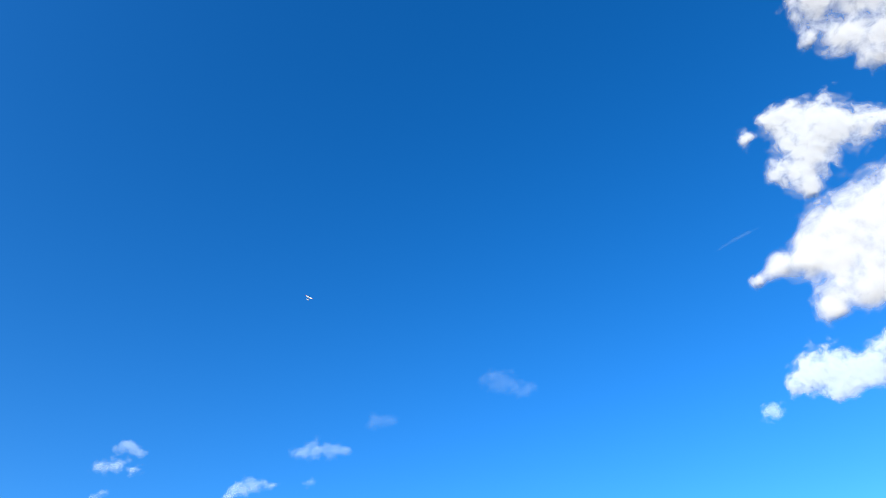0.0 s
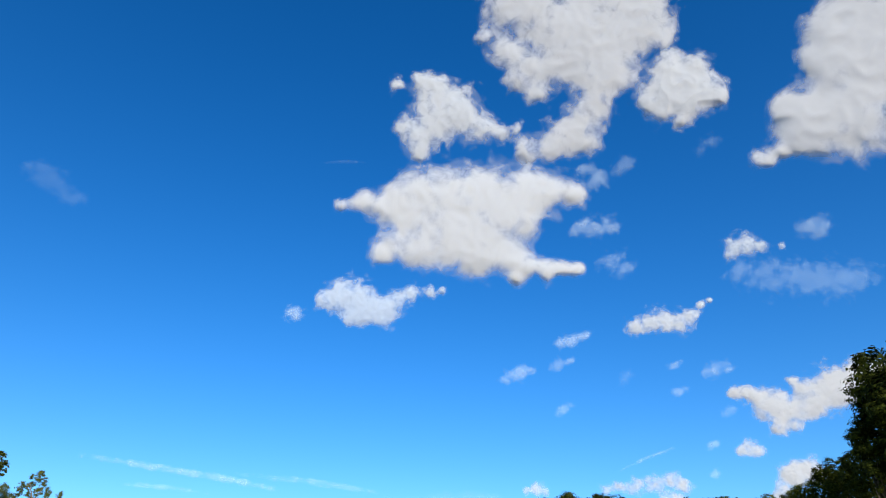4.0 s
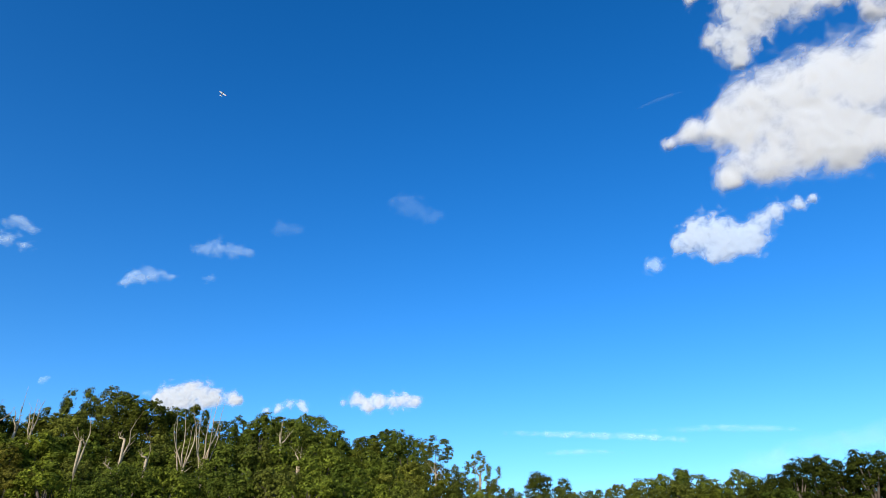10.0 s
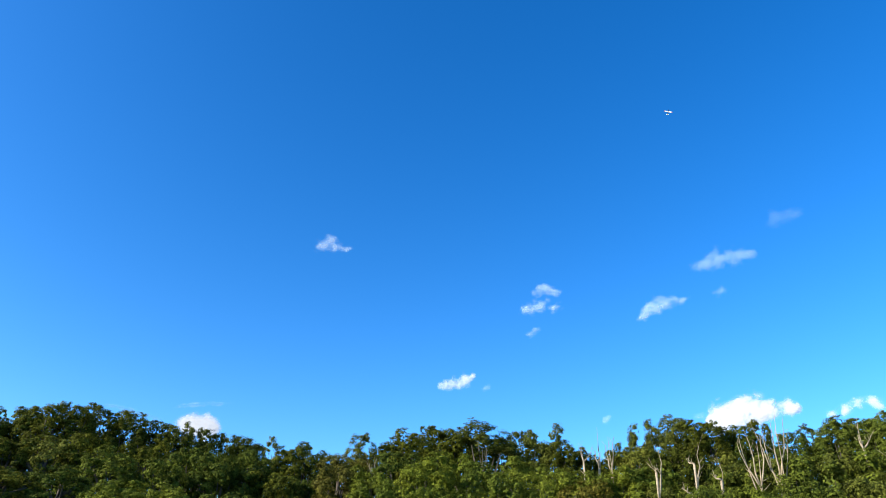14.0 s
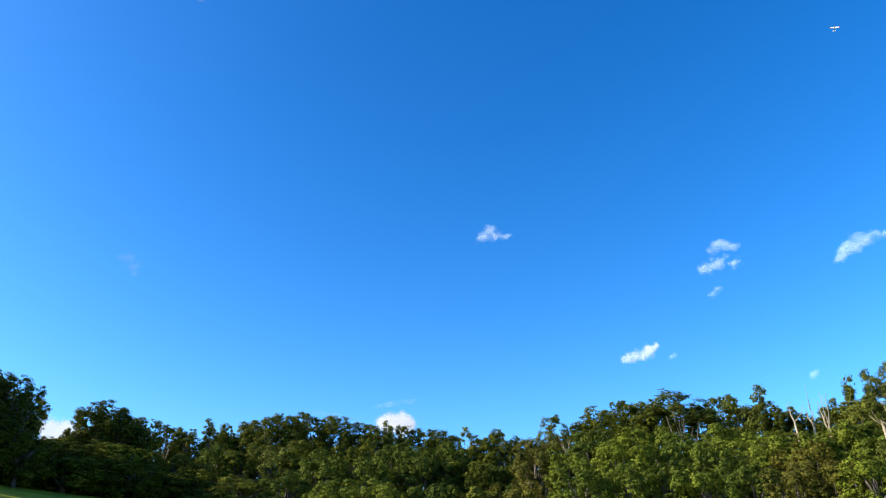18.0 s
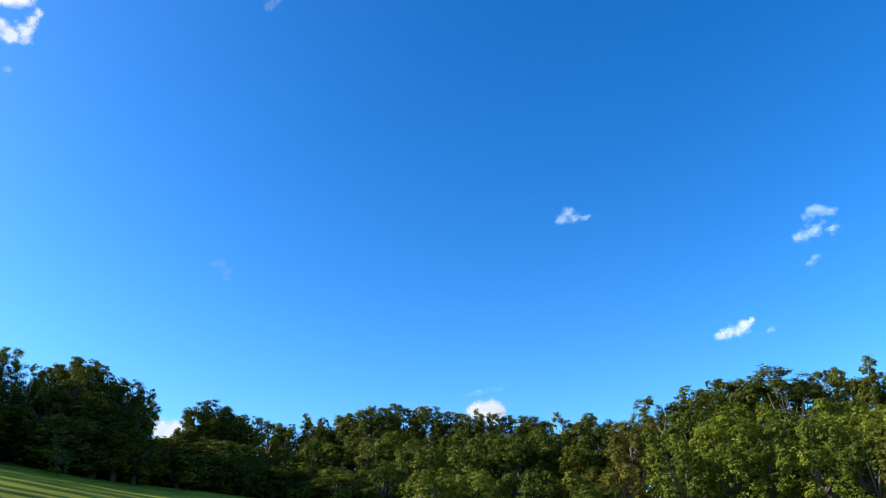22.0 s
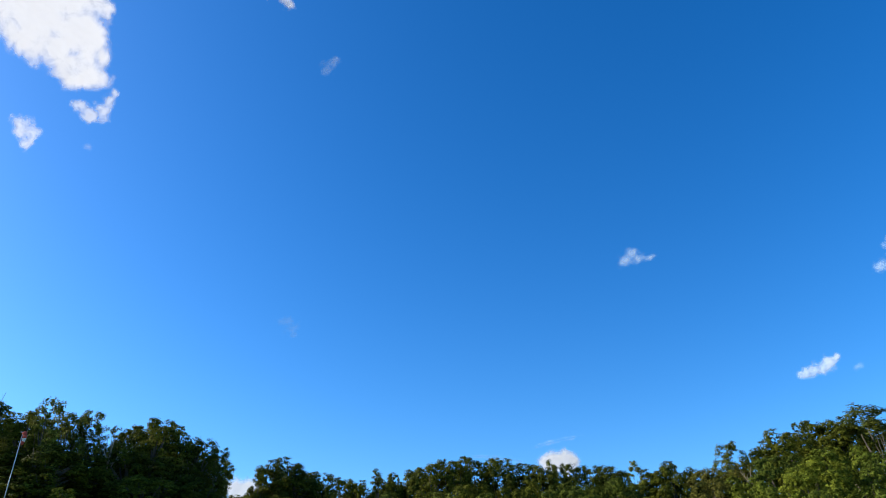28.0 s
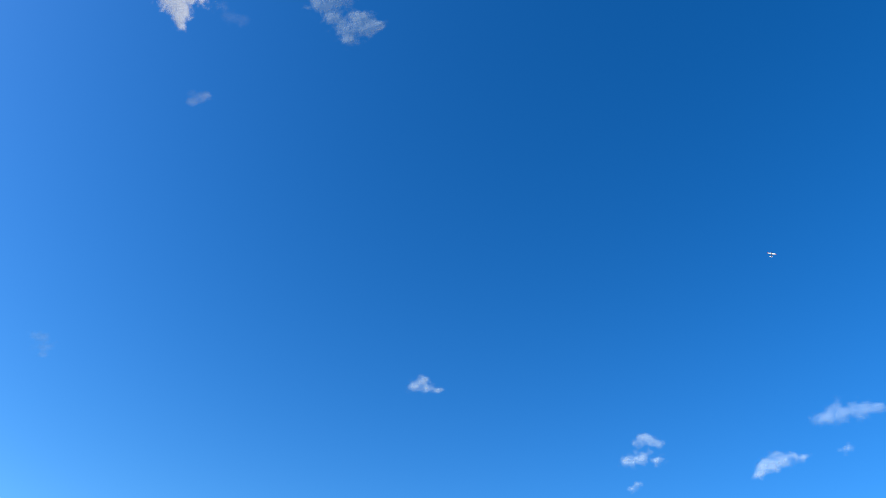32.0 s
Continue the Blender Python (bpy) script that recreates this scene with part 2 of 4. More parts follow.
# ---- trees ----
def crown_mesh(seed, mat, kind):
    """A crown of leaf tufts on rounded boughs, 1 wide in radius and 0 to 1 high."""
    rng = np.random.default_rng(seed)
    boughs, tufts, leaves, size, tuft_r, squat = CROWN_KINDS[kind]
    # boughs: centre, radius
    lobes = []
    for k in range(boughs):
        h = (k + 0.5) / boughs
        a = k * 2.4 + rng.uniform(-0.5, 0.5)
        if kind == "fir":
            z, reach, r = 0.05 + 0.9 * h, 0.62 * (1 - h) ** 0.85, 0.10 + 0.34 * (1 - h)
        elif kind == "pine":
            z, reach, r = 0.1 + 0.84 * h, (0.75 - 0.55 * h) * rng.uniform(0.5, 1.0), rng.uniform(0.16, 0.3)
        elif kind == "flat":
            z, reach, r = 0.62 + 0.26 * rng.random() - 0.18 * h, 0.9 * math.sqrt(h) * rng.uniform(0.85, 1.0), rng.uniform(0.2, 0.3)
        elif kind in ("thin", "bare"):
            z = 0.2 + 0.68 * h
            reach, r = 0.72 * math.sqrt(max(0.04, 1 - ((z - 0.5) / 0.52) ** 2)) * rng.uniform(0.5, 1.0), rng.uniform(0.2, 0.32)
        else:
            z = 0.1 + 0.74 * h
            full = math.sqrt(max(0.02, 1 - ((z - 0.4) / 0.62) ** 2))
            reach, r = 0.7 * full * rng.uniform(0.7, 1.05), rng.uniform(0.26, 0.4) * (0.6 + 0.4 * full)
        lobes.append((math.cos(a) * reach, math.sin(a) * reach, z, r))
    if kind not in ("flat", "thin", "bare", "pine"):
        lobes.append((0.0, 0.0, 0.78, 0.3 if kind != "fir" else 0.08))
    lobes = np.array(lobes)
    tall = np.array((1, 1, squat))
    # tufts sit over the outer side of each bough
    n = len(lobes) * tufts
    b = np.repeat(np.arange(len(lobes)), tufts)
    d = rng.normal(size=(n, 3)) + np.array((0, 0, 0.35))
    d /= np.linalg.norm(d, axis=1, keepdims=True)
    out = lobes[b, :3] * np.array((1, 1, 0)) * 1.1
    d = d + out
    d /= np.linalg.norm(d, axis=1, keepdims=True)
    centre = lobes[b, :3] + d * (lobes[b, 3] * rng.uniform(0.82, 1.04, n))[:, None] * tall
    radius = tuft_r * rng.uniform(0.65, 1.35, n)
    k = n * leaves
    c, way, r = np.repeat(centre, leaves, 0), np.repeat(d, leaves, 0), np.repeat(radius, leaves)
    e = rng.normal(size=(k, 3))
    e /= np.linalg.norm(e, axis=1, keepdims=True)
    p = c + e * (r * rng.random(k) ** 0.45)[:, None] * tall * np.array((1.25, 1.25, 0.62))
    nrm = e * 0.7 + way * 0.9 + np.array((0, 0, 0.5)) + rng.normal(size=(k, 3)) * 0.28
    # a leaf is lit like the tuft and the bough that it belongs to
    shade = e * np.array((1, 1, 1.3)) + way * 0.8 + np.array((0, 0, 0.25)) + rng.normal(size=(k, 3)) * 0.3
    s = size * rng.uniform(0.6, 1.4, k)
    # larger inner leaves close the boughs
    m = (80 if kind in ("oak", "dense", "bush", "fir") else 5) * len(lobes)
    ib = np.repeat(np.arange(len(lobes)), m // len(lobes))
    g = rng.normal(size=(m, 3))
    g /= np.linalg.norm(g, axis=1, keepdims=True)
    p = np.concatenate([p, lobes[ib, :3] + g * (lobes[ib, 3] * 0.72)[:, None] * tall])
    nrm = np.concatenate([nrm, g + rng.normal(size=(m, 3)) * 0.2])
    shade = np.concatenate([shade, g])
    s = np.concatenate([s, size * rng.uniform(1.3, 2.1, m)])
    lo, hi = np.percentile(p[:, 2], (1.0, 99.7))
    p[:, 2] = np.clip((p[:, 2] - lo) / (hi - lo), -0.02, 1.03)
    p[:, :2] /= np.percentile(np.hypot(p[:, 0], p[:, 1]), 97)
    k = len(p)
    nrm /= np.linalg.norm(nrm, axis=1, keepdims=True)
    side = np.cross(nrm, rng.normal(size=(k, 3)))
    side /= np.linalg.norm(side, axis=1, keepdims=True)
    up = np.cross(nrm, side)
    s = s[:, None]
    blade = np.stack([p - side * 0.8 * s * tall, p + (side * 0.55 - up * 0.7) * s * tall, p + (side * 0.55 + up * 0.7) * s * tall], 1).reshape(-1, 3)
    me = bpy.data.meshes.new("crown")
    me.from_pydata(blade.tolist(), [], np.arange(3 * k).reshape(-1, 3).tolist())
    me.materials.append(mat)
    me.update()
    shade /= np.linalg.norm(shade, axis=1, keepdims=True)
    me.normals_split_custom_set(np.repeat(shade, 3, 0).tolist())
    return me, lobes


def trunk_mesh(seed, lobes, base, slim):
    """Trunk and limbs, 1 high, that reach up into the boughs of a crown which begins at base."""
    rng = random.Random(seed)
    line = [(0, 0, -0.03)]
    for i in range(1, 7):
        line.append((line[-1][0] + rng.uniform(-0.04, 0.04), line[-1][1] + rng.uniform(-0.04, 0.04), 0.9 * i / 6))
    pieces = [tube(line, [w * slim for w in (0.12, 0.095, 0.085, 0.07, 0.055, 0.04, 0.02)])]
    for x, y, z, r in lobes:
        tip = Vector((x * 0.95, y * 0.95, base + (1 - base) * z))
        k = rng.uniform(0.35, 0.75)
        foot = Vector(line[0]).lerp(Vector(line[6]), min(0.85, max(0.12, tip.z * k + base * 0.25)))
        mid = foot.lerp(tip, 0.55) + Vector((rng.uniform(-0.05, 0.05), rng.uniform(-0.05, 0.05), -0.02))
        pieces.append(tube([foot, mid, tip], [0.045 * slim, 0.03 * slim, 0.012], 5))
    v, f = joined(pieces)
    return mesh_of("trunk", v, f, PALE_BARK if slim < 0.6 else BARK, True)


# boughs, tufts on a bough, leaves in a tuft, leaf size, tuft radius, flattening
CROWN_KINDS = {
    "oak": (17, 16, 44, 0.033, 0.105, 0.46),
    "dense": (15, 22, 44, 0.033, 0.1, 0.46),
    "thin": (11, 13, 44, 0.046, 0.13, 0.40),
    "bare": (9, 6, 22, 0.040, 0.13, 0.40),
    "flat": (13, 11, 44, 0.042, 0.12, 0.36),
    "pine": (14, 8, 40, 0.048, 0.13, 0.36),
    "fir": (16, 12, 40, 0.040, 0.11, 0.30),
    "bush": (9, 12, 40, 0.056, 0.17, 0.62),
}
KIND_WORDS = {"oak": "broad leafy tree with dense", "dense": "round tree with very dense", "thin": "open-crowned leafy tree with loose", "bare": "half-bare tree with sparse", "flat": "flat-topped open tree with layered", "pine": "spiky pine with tufted", "fir": "pointed tree with dense", "bush": "low rounded bush with"}
CROWNS = {}
planted = [0]


def tree(kind, x, y, height, wide, tone, deep=None):
    """One tree: a tapered trunk with limbs, and a crown of small leaves."""
    i = planted[0]
    planted[0] += 1
    if deep is None:
        deep = {"fir": height * 0.93, "bush": height * 1.04, "thin": min(height * 0.9, 3.2 * wide), "bare": min(height * 0.9, 2.8 * wide), "pine": min(height * 0.9, 4.0 * wide)}.get(kind, min(height * 0.92, 2.25 * wide))
    key = (kind, tone, i % (4 if kind == "oak" else 3))
    if key not in CROWNS:
        crown, lobes = crown_mesh(11 + 7 * len(CROWNS), LEAVES[tone], kind)
        CROWNS[key] = (crown, trunk_mesh(len(CROWNS), lobes, 0.45 if kind not in ("bush", "fir") else 0.05, {"flat": 0.36, "bare": 0.5, "thin": 0.55}.get(kind, 1.0)))
    crown, trunk = CROWNS[key]
    words = f"{KIND_WORDS[kind]} {TONES[tone]} foliage at the field's edge"
    root = tagged(new({"fir": "fir_tree", "bush": "bush", "pine": "pine_tree"}.get(kind, "tree")), words, "bush" if kind == "bush" else "tree", "bushes under the trees" if kind == "bush" else "trees round the field")
    root.matrix_basis = pose(x, y, ground_height(x, y) - 0.1, 0, 0, (i * 77) % 360)
    part("trunk", trunk, root, at=Matrix.Diagonal((wide * 0.9, wide * 0.9, height * 0.95, 1)))
    part("crown", crown, root, at=Matrix.Translation((0, 0, height - deep)) @ Matrix.Diagonal((wide, wide, deep, 1)))
    return root


tree("oak", 43.5, 16.4, 15.1, 3.04, 5)
tree("oak", 43.5, 17.7, 13.3, 2.02, 5)
tree("oak", 43.3, 18.7, 12.0, 1.94, 5)
tree("oak", 45.1, 15.7, 16.6, 4.19, 5)
tree("oak", 44.8, 14.0, 17.5, 4.67, 5)
tree("oak", 55.8, 26.2, 12.8, 2.35, 5)
tree("oak", 52.1, 25.7, 11.5, 2.21, 5)
tree("oak", 52.9, 28.0, 10.9, 1.97, 1)
tree("oak", 53.9, 30.1, 10.4, 1.87, 5)
tree("oak", 78.8, 54.1, 14.8, 2.66, 2)
tree("oak", 78.3, 56.6, 15.0, 2.44, 2)
tree("oak", 78.8, 50.2, 14.1, 2.59, 2)
tree("oak", 81.4, 48.8, 14.4, 2.87, 2)
tree("oak", 29.4, 90.3, 11.4, 3.10, 0)
tree("oak", 33.7, 90.1, 12.1, 3.63, 0)
tree("oak", 37.1, 88.8, 10.9, 2.90, 0)
tree("oak", 39.3, 85.4, 11.3, 2.60, 0)
tree("oak", 42.5, 84.8, 10.6, 2.62, 5)
tree("oak", 44.9, 83.8, 11.9, 2.87, 5)
tree("oak", 48.1, 85.0, 12.8, 3.44, 5)
tree("oak", 50.2, 83.1, 12.2, 2.93, 5)
tree("oak", 51.4, 79.5, 12.6, 3.33, 5)
tree("oak", 55.1, 80.1, 12.6, 2.69, 5)
tree("oak", 56.4, 75.9, 13.4, 3.57, 5)
tree("oak", 59.3, 76.1, 13.1, 2.91, 5)
tree("oak", 60.0, 73.0, 13.6, 3.10, 5)
tree("oak", 61.2, 71.4, 13.9, 3.79, 5)
tree("oak", 65.1, 72.6, 14.0, 3.44, 5)
tree("oak", 68.3, 65.8, 15.3, 3.60, 5)
tree("oak", 70.1, 63.9, 15.7, 4.00, 5)
tree("dense", 50.1, 51.6, 12.3, 3.33, 5)
tree("oak", 15.8, 74.8, 8.2, 1.44, 1)
tree("oak", 17.2, 72.1, 8.3, 1.86, 0)
tree("oak", 20.6, 74.0, 9.0, 1.61, 1)
tree("oak", 22.8, 71.6, 8.6, 2.04, 1)
tree("oak", 26.0, 71.1, 8.8, 2.69, 1)
tree("oak", 28.3, 68.2, 8.0, 2.31, 2)
tree("oak", 30.9, 64.8, 8.1, 2.70, 5)
tree("oak", 32.2, 63.0, 7.3, 2.21, 0)
tree("dense", 12.5, 70.8, 9.7, 2.78, 2)
tree("oak", 9.1, 71.0, 8.3, 1.50, 0)
tree("thin", 2.2, 73.2, 13.9, 1.39, 1, 2.6)
tree("thin", 0.6, 74.4, 13.7, 0.78, 1, 1.7)
tree("thin", 4.0, 72.6, 11.1, 1.37, 1)
tree("thin", 5.9, 71.3, 12.2, 0.88, 1, 2.3)
tree("thin", 7.3, 70.9, 10.8, 0.87, 1, 2.8)
tree("thin", 3.1, 73.1, 12.6, 0.55, 1, 1.1)
tree("oak", 0.7, 75.4, 11.8, 2.54, 1)
tree("oak", 4.6, 72.9, 9.9, 1.99, 1)
tree("oak", 7.6, 74.3, 9.3, 1.41, 1)
tree("oak", 1.7, 69.3, 9.4, 2.91, 2)
tree("oak", -6.5, 83.0, 15.4, 2.75, 2)
tree("oak", -3.7, 85.2, 16.7, 3.47, 0)
tree("oak", -1.5, 83.9, 15.6, 2.98, 0)
tree("oak", -8.9, 82.8, 14.7, 2.32, 0)
tree("oak", -11.0, 83.2, 16.2, 3.41, 0)
tree("oak", -13.3, 83.8, 18.1, 3.25, 0)
tree("oak", -14.8, 80.9, 17.1, 2.73, 0)
tree("oak", -17.2, 84.2, 18.1, 2.85, 2)
tree("oak", -18.1, 80.1, 17.0, 2.51, 0)
tree("thin", -21.3, 82.3, 17.4, 1.21, 2)
tree("oak", -20.0, 83.0, 16.3, 2.17, 0)
tree("oak", -22.1, 79.0, 16.3, 2.09, 0)
tree("dense", -26.2, 81.0, 18.3, 1.60, 2)
tree("oak", -27.5, 78.8, 17.3, 2.13, 0)
tree("oak", -29.0, 79.2, 17.8, 1.94, 2)
tree("oak", -29.8, 76.4, 18.1, 1.78, 2)
tree("oak", -31.6, 75.8, 18.5, 2.10, 2)
tree("oak", -33.3, 75.7, 19.1, 2.12, 1)
tree("thin", -36.3, 77.8, 19.4, 2.13, 1)
tree("thin", -37.0, 74.1, 18.0, 1.90, 1)
tree("thin", -39.5, 75.3, 17.1, 1.62, 1)
tree("oak", -40.1, 73.5, 15.7, 2.13, 2)
tree("oak", -43.8, 73.7, 15.7, 1.96, 2)
tree("oak", -44.0, 70.8, 15.8, 2.33, 2)
tree("oak", -45.6, 69.8, 16.8, 2.55, 2)
tree("thin", -47.5, 69.4, 18.6, 3.05, 1)
tree("thin", -51.1, 69.3, 18.7, 2.46, 1)
tree("flat", -51.7, 64.2, 19.4, 3.88, 1, 4.7)
tree("oak", -56.0, 63.9, 18.4, 3.26, 2)
tree("oak", -57.9, 62.5, 18.5, 3.48, 2)
tree("thin", -60.5, 63.2, 19.4, 1.17, 2)
tree("oak", -56.6, 56.7, 17.2, 2.86, 2)
tree("oak", -59.0, 56.7, 16.5, 2.71, 2)
tree("oak", -48.9, 85.4, 16.5, 2.74, 2)
tree("flat", -60.0, 52.0, 16.6, 2.23, 1, 4.5)
tree("oak", -58.9, 48.7, 13.8, 3.71, 4)
tree("oak", -74.4, 57.0, 16.3, 3.32, 2)
tree("oak", -73.5, 54.3, 16.9, 3.02, 2)
tree("thin", -76.0, 51.4, 17.4, 1.74, 1)
tree("oak", -75.5, 53.0, 16.2, 2.34, 2)
tree("oak", -79.4, 49.0, 17.6, 3.55, 2)
tree("oak", -81.1, 46.0, 17.7, 3.56, 2)
tree("thin", -82.2, 42.9, 18.0, 1.41, 1)
tree("oak", -82.7, 41.1, 16.8, 2.82, 2)
tree("oak", -85.1, 39.0, 17.0, 3.10, 2)
tree("oak", -88.3, 37.2, 17.3, 2.69, 2)
tree("oak", -90.5, 34.9, 16.4, 3.22, 2)
tree("oak", -88.4, 30.9, 15.3, 2.87, 2)
tree("oak", -88.8, 28.2, 13.9, 3.56, 2)
tree("oak", -93.3, 26.3, 12.5, 3.45, 2)
tree("oak", -92.3, 23.2, 10.2, 2.65, 2)
tree("pine", -87.3, 20.5, 10.7, 1.60, 2)
tree("oak", -89.1, 18.3, 8.6, 2.31, 2)
tree("oak", -90.9, 16.4, 8.5, 2.81, 2)
tree("oak", -80.5, 11.6, 8.3, 2.48, 2)
tree("oak", -79.3, 9.1, 9.0, 3.26, 2)
tree("oak", -79.4, 7.0, 8.6, 2.64, 2)
tree("thin", -78.1, 5.2, 6.9, 1.48, 2)
tree("oak", -80.3, 8.1, 6.9, 4.26, 2)
tree("thin", -70.1, 0.5, 8.6, 1.34, 2)
tree("oak", -72.0, -1.5, 9.3, 2.58, 2)
tree("oak", -73.3, -3.5, 9.9, 2.83, 2)
tree("oak", -70.3, -5.3, 10.1, 2.36, 2)
tree("oak", -72.6, -7.0, 9.6, 2.63, 2)
tree("bare", -72.2, -9.3, 8.8, 1.70, 2)
tree("thin", -67.7, -10.8, 9.7, 1.45, 1)
tree("thin", -67.0, -12.3, 9.7, 1.97, 1)
tree("thin", -64.0, -13.5, 9.2, 1.89, 1)
tree("oak", -67.9, -15.8, 8.5, 2.54, 2)
tree("bare", -68.9, -10.0, 8.1, 1.00, 2)
tree("thin", -72.9, -8.4, 9.0, 1.27, 2)
tree("oak", -72.2, -21.0, 9.4, 2.52, 2)
tree("oak", -74.3, -23.2, 12.0, 2.43, 2)
tree("oak", -77.7, -26.1, 13.5, 3.57, 2)
tree("oak", -78.1, -29.2, 15.0, 5.01, 2)
tree("oak", -73.3, -19.8, 8.9, 2.54, 2)
tree("oak", -71.8, -24.3, 10.5, 3.27, 2)
tree("oak", -64.8, -12.5, 5.6, 3.64, 2)
tree("oak", -68.2, -10.1, 5.4, 3.07, 2)
tree("oak", -68.5, -7.1, 6.8, 3.23, 2)
tree("oak", -68.1, -3.8, 6.8, 3.77, 2)
tree("oak", -65.4, -5.1, 4.7, 3.12, 0)
tree("oak", -66.6, -0.8, 5.5, 2.82, 2)
tree("oak", -66.5, 0.9, 4.5, 2.10, 2)
tree("oak", -65.3, -14.9, 4.8, 3.55, 2)
tree("oak", -67.4, -7.8, 3.1, 3.57, 2)
tree("oak", -66.5, -2.4, 3.5, 3.50, 2)
tree("thin", -60.1, -10.3, 2.8, 1.04, 3)
tree("oak", -64.2, -12.0, 1.9, 2.75, 2)
tree("thin", -61.2, -4.6, 2.5, 0.81, 3)
tree("oak", -73.0, 2.5, 4.6, 2.62, 1)
tree("oak", -74.9, 5.4, 4.7, 3.16, 2)
tree("oak", -74.9, 9.4, 5.0, 3.49, 0)
tree("oak", -68.7, 10.4, 3.5, 2.62, 2)
tree("oak", -70.8, 6.9, 3.1, 2.98, 2)
tree("oak", -77.7, 15.1, 5.2, 2.49, 4)
tree("oak", -69.7, 12.2, 3.0, 2.67, 2)
tree("oak", -72.9, 16.3, 4.3, 2.66, 2)
tree("oak", -82.5, 20.4, 7.5, 3.22, 0)
tree("oak", -80.3, 22.7, 7.8, 2.99, 2)
tree("oak", -78.7, 25.7, 9.7, 4.02, 1)
tree("oak", -77.9, 29.0, 11.4, 3.16, 2)
tree("oak", -72.0, 29.8, 10.3, 3.61, 0)
tree("oak", -77.4, 35.4, 13.0, 3.23, 2)
tree("oak", -69.2, 33.2, 10.8, 3.55, 0)
tree("oak", -71.5, 38.5, 13.6, 3.42, 0)
tree("oak", -68.9, 40.2, 12.6, 3.86, 0)
tree("oak", -70.1, 43.7, 14.2, 3.48, 0)
tree("oak", -68.6, 45.5, 12.4, 3.46, 2)
tree("oak", -65.6, 45.9, 11.3, 3.36, 2)
tree("oak", -64.1, 48.2, 11.5, 3.70, 0)
tree("oak", -68.2, 19.8, 4.8, 3.27, 1)
tree("oak", -66.7, 23.5, 6.4, 3.11, 0)
tree("oak", -60.6, 25.8, 6.9, 3.17, 3)
tree("oak", -59.9, 30.6, 7.9, 3.24, 0)
tree("oak", -57.0, 34.4, 8.1, 3.48, 0)
tree("oak", -55.4, 38.0, 7.7, 3.09, 1)
tree("oak", -53.3, 41.2, 8.2, 3.10, 4)
tree("oak", -49.1, 35.5, 6.4, 2.27, 0)
tree("oak", -53.8, 52.1, 13.9, 3.49, 0)
tree("oak", -54.5, 49.0, 12.2, 2.93, 3)
tree("oak", -48.1, 50.0, 12.3, 3.22, 3)
tree("oak", -51.8, 57.5, 14.4, 3.27, 3)
tree("oak", -47.4, 56.1, 13.2, 3.72, 3)
tree("oak", -43.4, 55.9, 11.8, 3.28, 3)
tree("oak", -46.3, 63.9, 13.9, 3.66, 3)
tree("oak", -41.6, 61.0, 12.1, 3.26, 3)
tree("oak", -39.0, 60.6, 11.9, 3.03, 3)
tree("oak", -36.3, 60.0, 10.6, 2.94, 4)
tree("oak", -36.0, 63.1, 11.6, 2.90, 0)
tree("oak", -34.7, 64.6, 12.1, 3.09, 3)
tree("oak", -32.7, 66.1, 12.5, 3.88, 3)
tree("oak", -36.1, 71.3, 15.5, 3.38, 1)
tree("oak", -33.0, 71.5, 14.5, 3.66, 2)
tree("oak", -31.6, 74.5, 14.8, 3.42, 2)
tree("oak", -29.2, 75.5, 14.3, 3.42, 1)
tree("oak", -24.6, 66.3, 11.2, 3.57, 0)
tree("oak", -28.0, 65.4, 10.3, 3.58, 0)
tree("oak", -28.8, 62.0, 9.7, 2.86, 1)
tree("oak", -24.3, 74.8, 13.4, 3.65, 0)
tree("oak", -45.0, 42.1, 9.2, 2.98, 3)
tree("oak", -43.2, 45.1, 9.1, 2.88, 3)
tree("oak", -41.3, 47.7, 9.1, 2.91, 3)
tree("oak", -38.3, 49.4, 8.6, 2.88, 3)
tree("oak", -35.9, 51.6, 8.4, 2.90, 0)
tree("oak", -31.9, 50.9, 7.8, 2.51, 4)
tree("oak", -30.0, 52.7, 8.0, 2.54, 4)
tree("oak", -28.3, 54.9, 7.8, 2.71, 3)
tree("oak", -26.3, 56.8, 7.6, 2.62, 0)
tree("oak", -23.2, 56.3, 7.5, 2.80, 0)
tree("oak", -21.9, 60.9, 8.2, 3.11, 1)
tree("oak", -21.9, 71.2, 13.3, 3.15, 1)
tree("oak", -18.2, 67.8, 12.2, 3.70, 0)
tree("oak", -15.6, 70.2, 12.5, 3.64, 1)
tree("oak", -12.4, 69.8, 12.5, 3.74, 3)
tree("oak", -9.3, 68.6, 12.2, 3.80, 3)
tree("oak", -6.5, 68.2, 11.3, 3.46, 3)
tree("oak", -4.2, 71.1, 11.7, 3.30, 0)
tree("oak", -1.6, 68.7, 10.5, 2.89, 1)
tree("oak", -12.6, 61.5, 9.3, 3.29, 1)
tree("oak", -9.2, 59.4, 8.6, 3.15, 3)
tree("oak", -6.3, 61.5, 8.5, 3.11, 3)
tree("oak", -15.6, 61.6, 8.9, 3.06, 0)
tree("oak", -18.6, 61.7, 8.9, 3.10, 0)
tree("oak", -3.2, 62.3, 8.2, 2.87, 3)
tree("oak", -0.5, 60.9, 8.1, 2.55, 1)
tree("oak", 3.1, 65.5, 8.1, 2.33, 2)
tree("oak", 5.4, 63.8, 7.7, 1.60, 3)
tree("oak", -24.7, 69.3, 12.5, 3.57, 1)
tree("oak", -22.9, 55.6, 8.8, 2.52, 0)
tree("oak", -20.2, 57.2, 8.8, 2.67, 0)
tree("oak", -26.5, 52.1, 8.1, 2.45, 3)
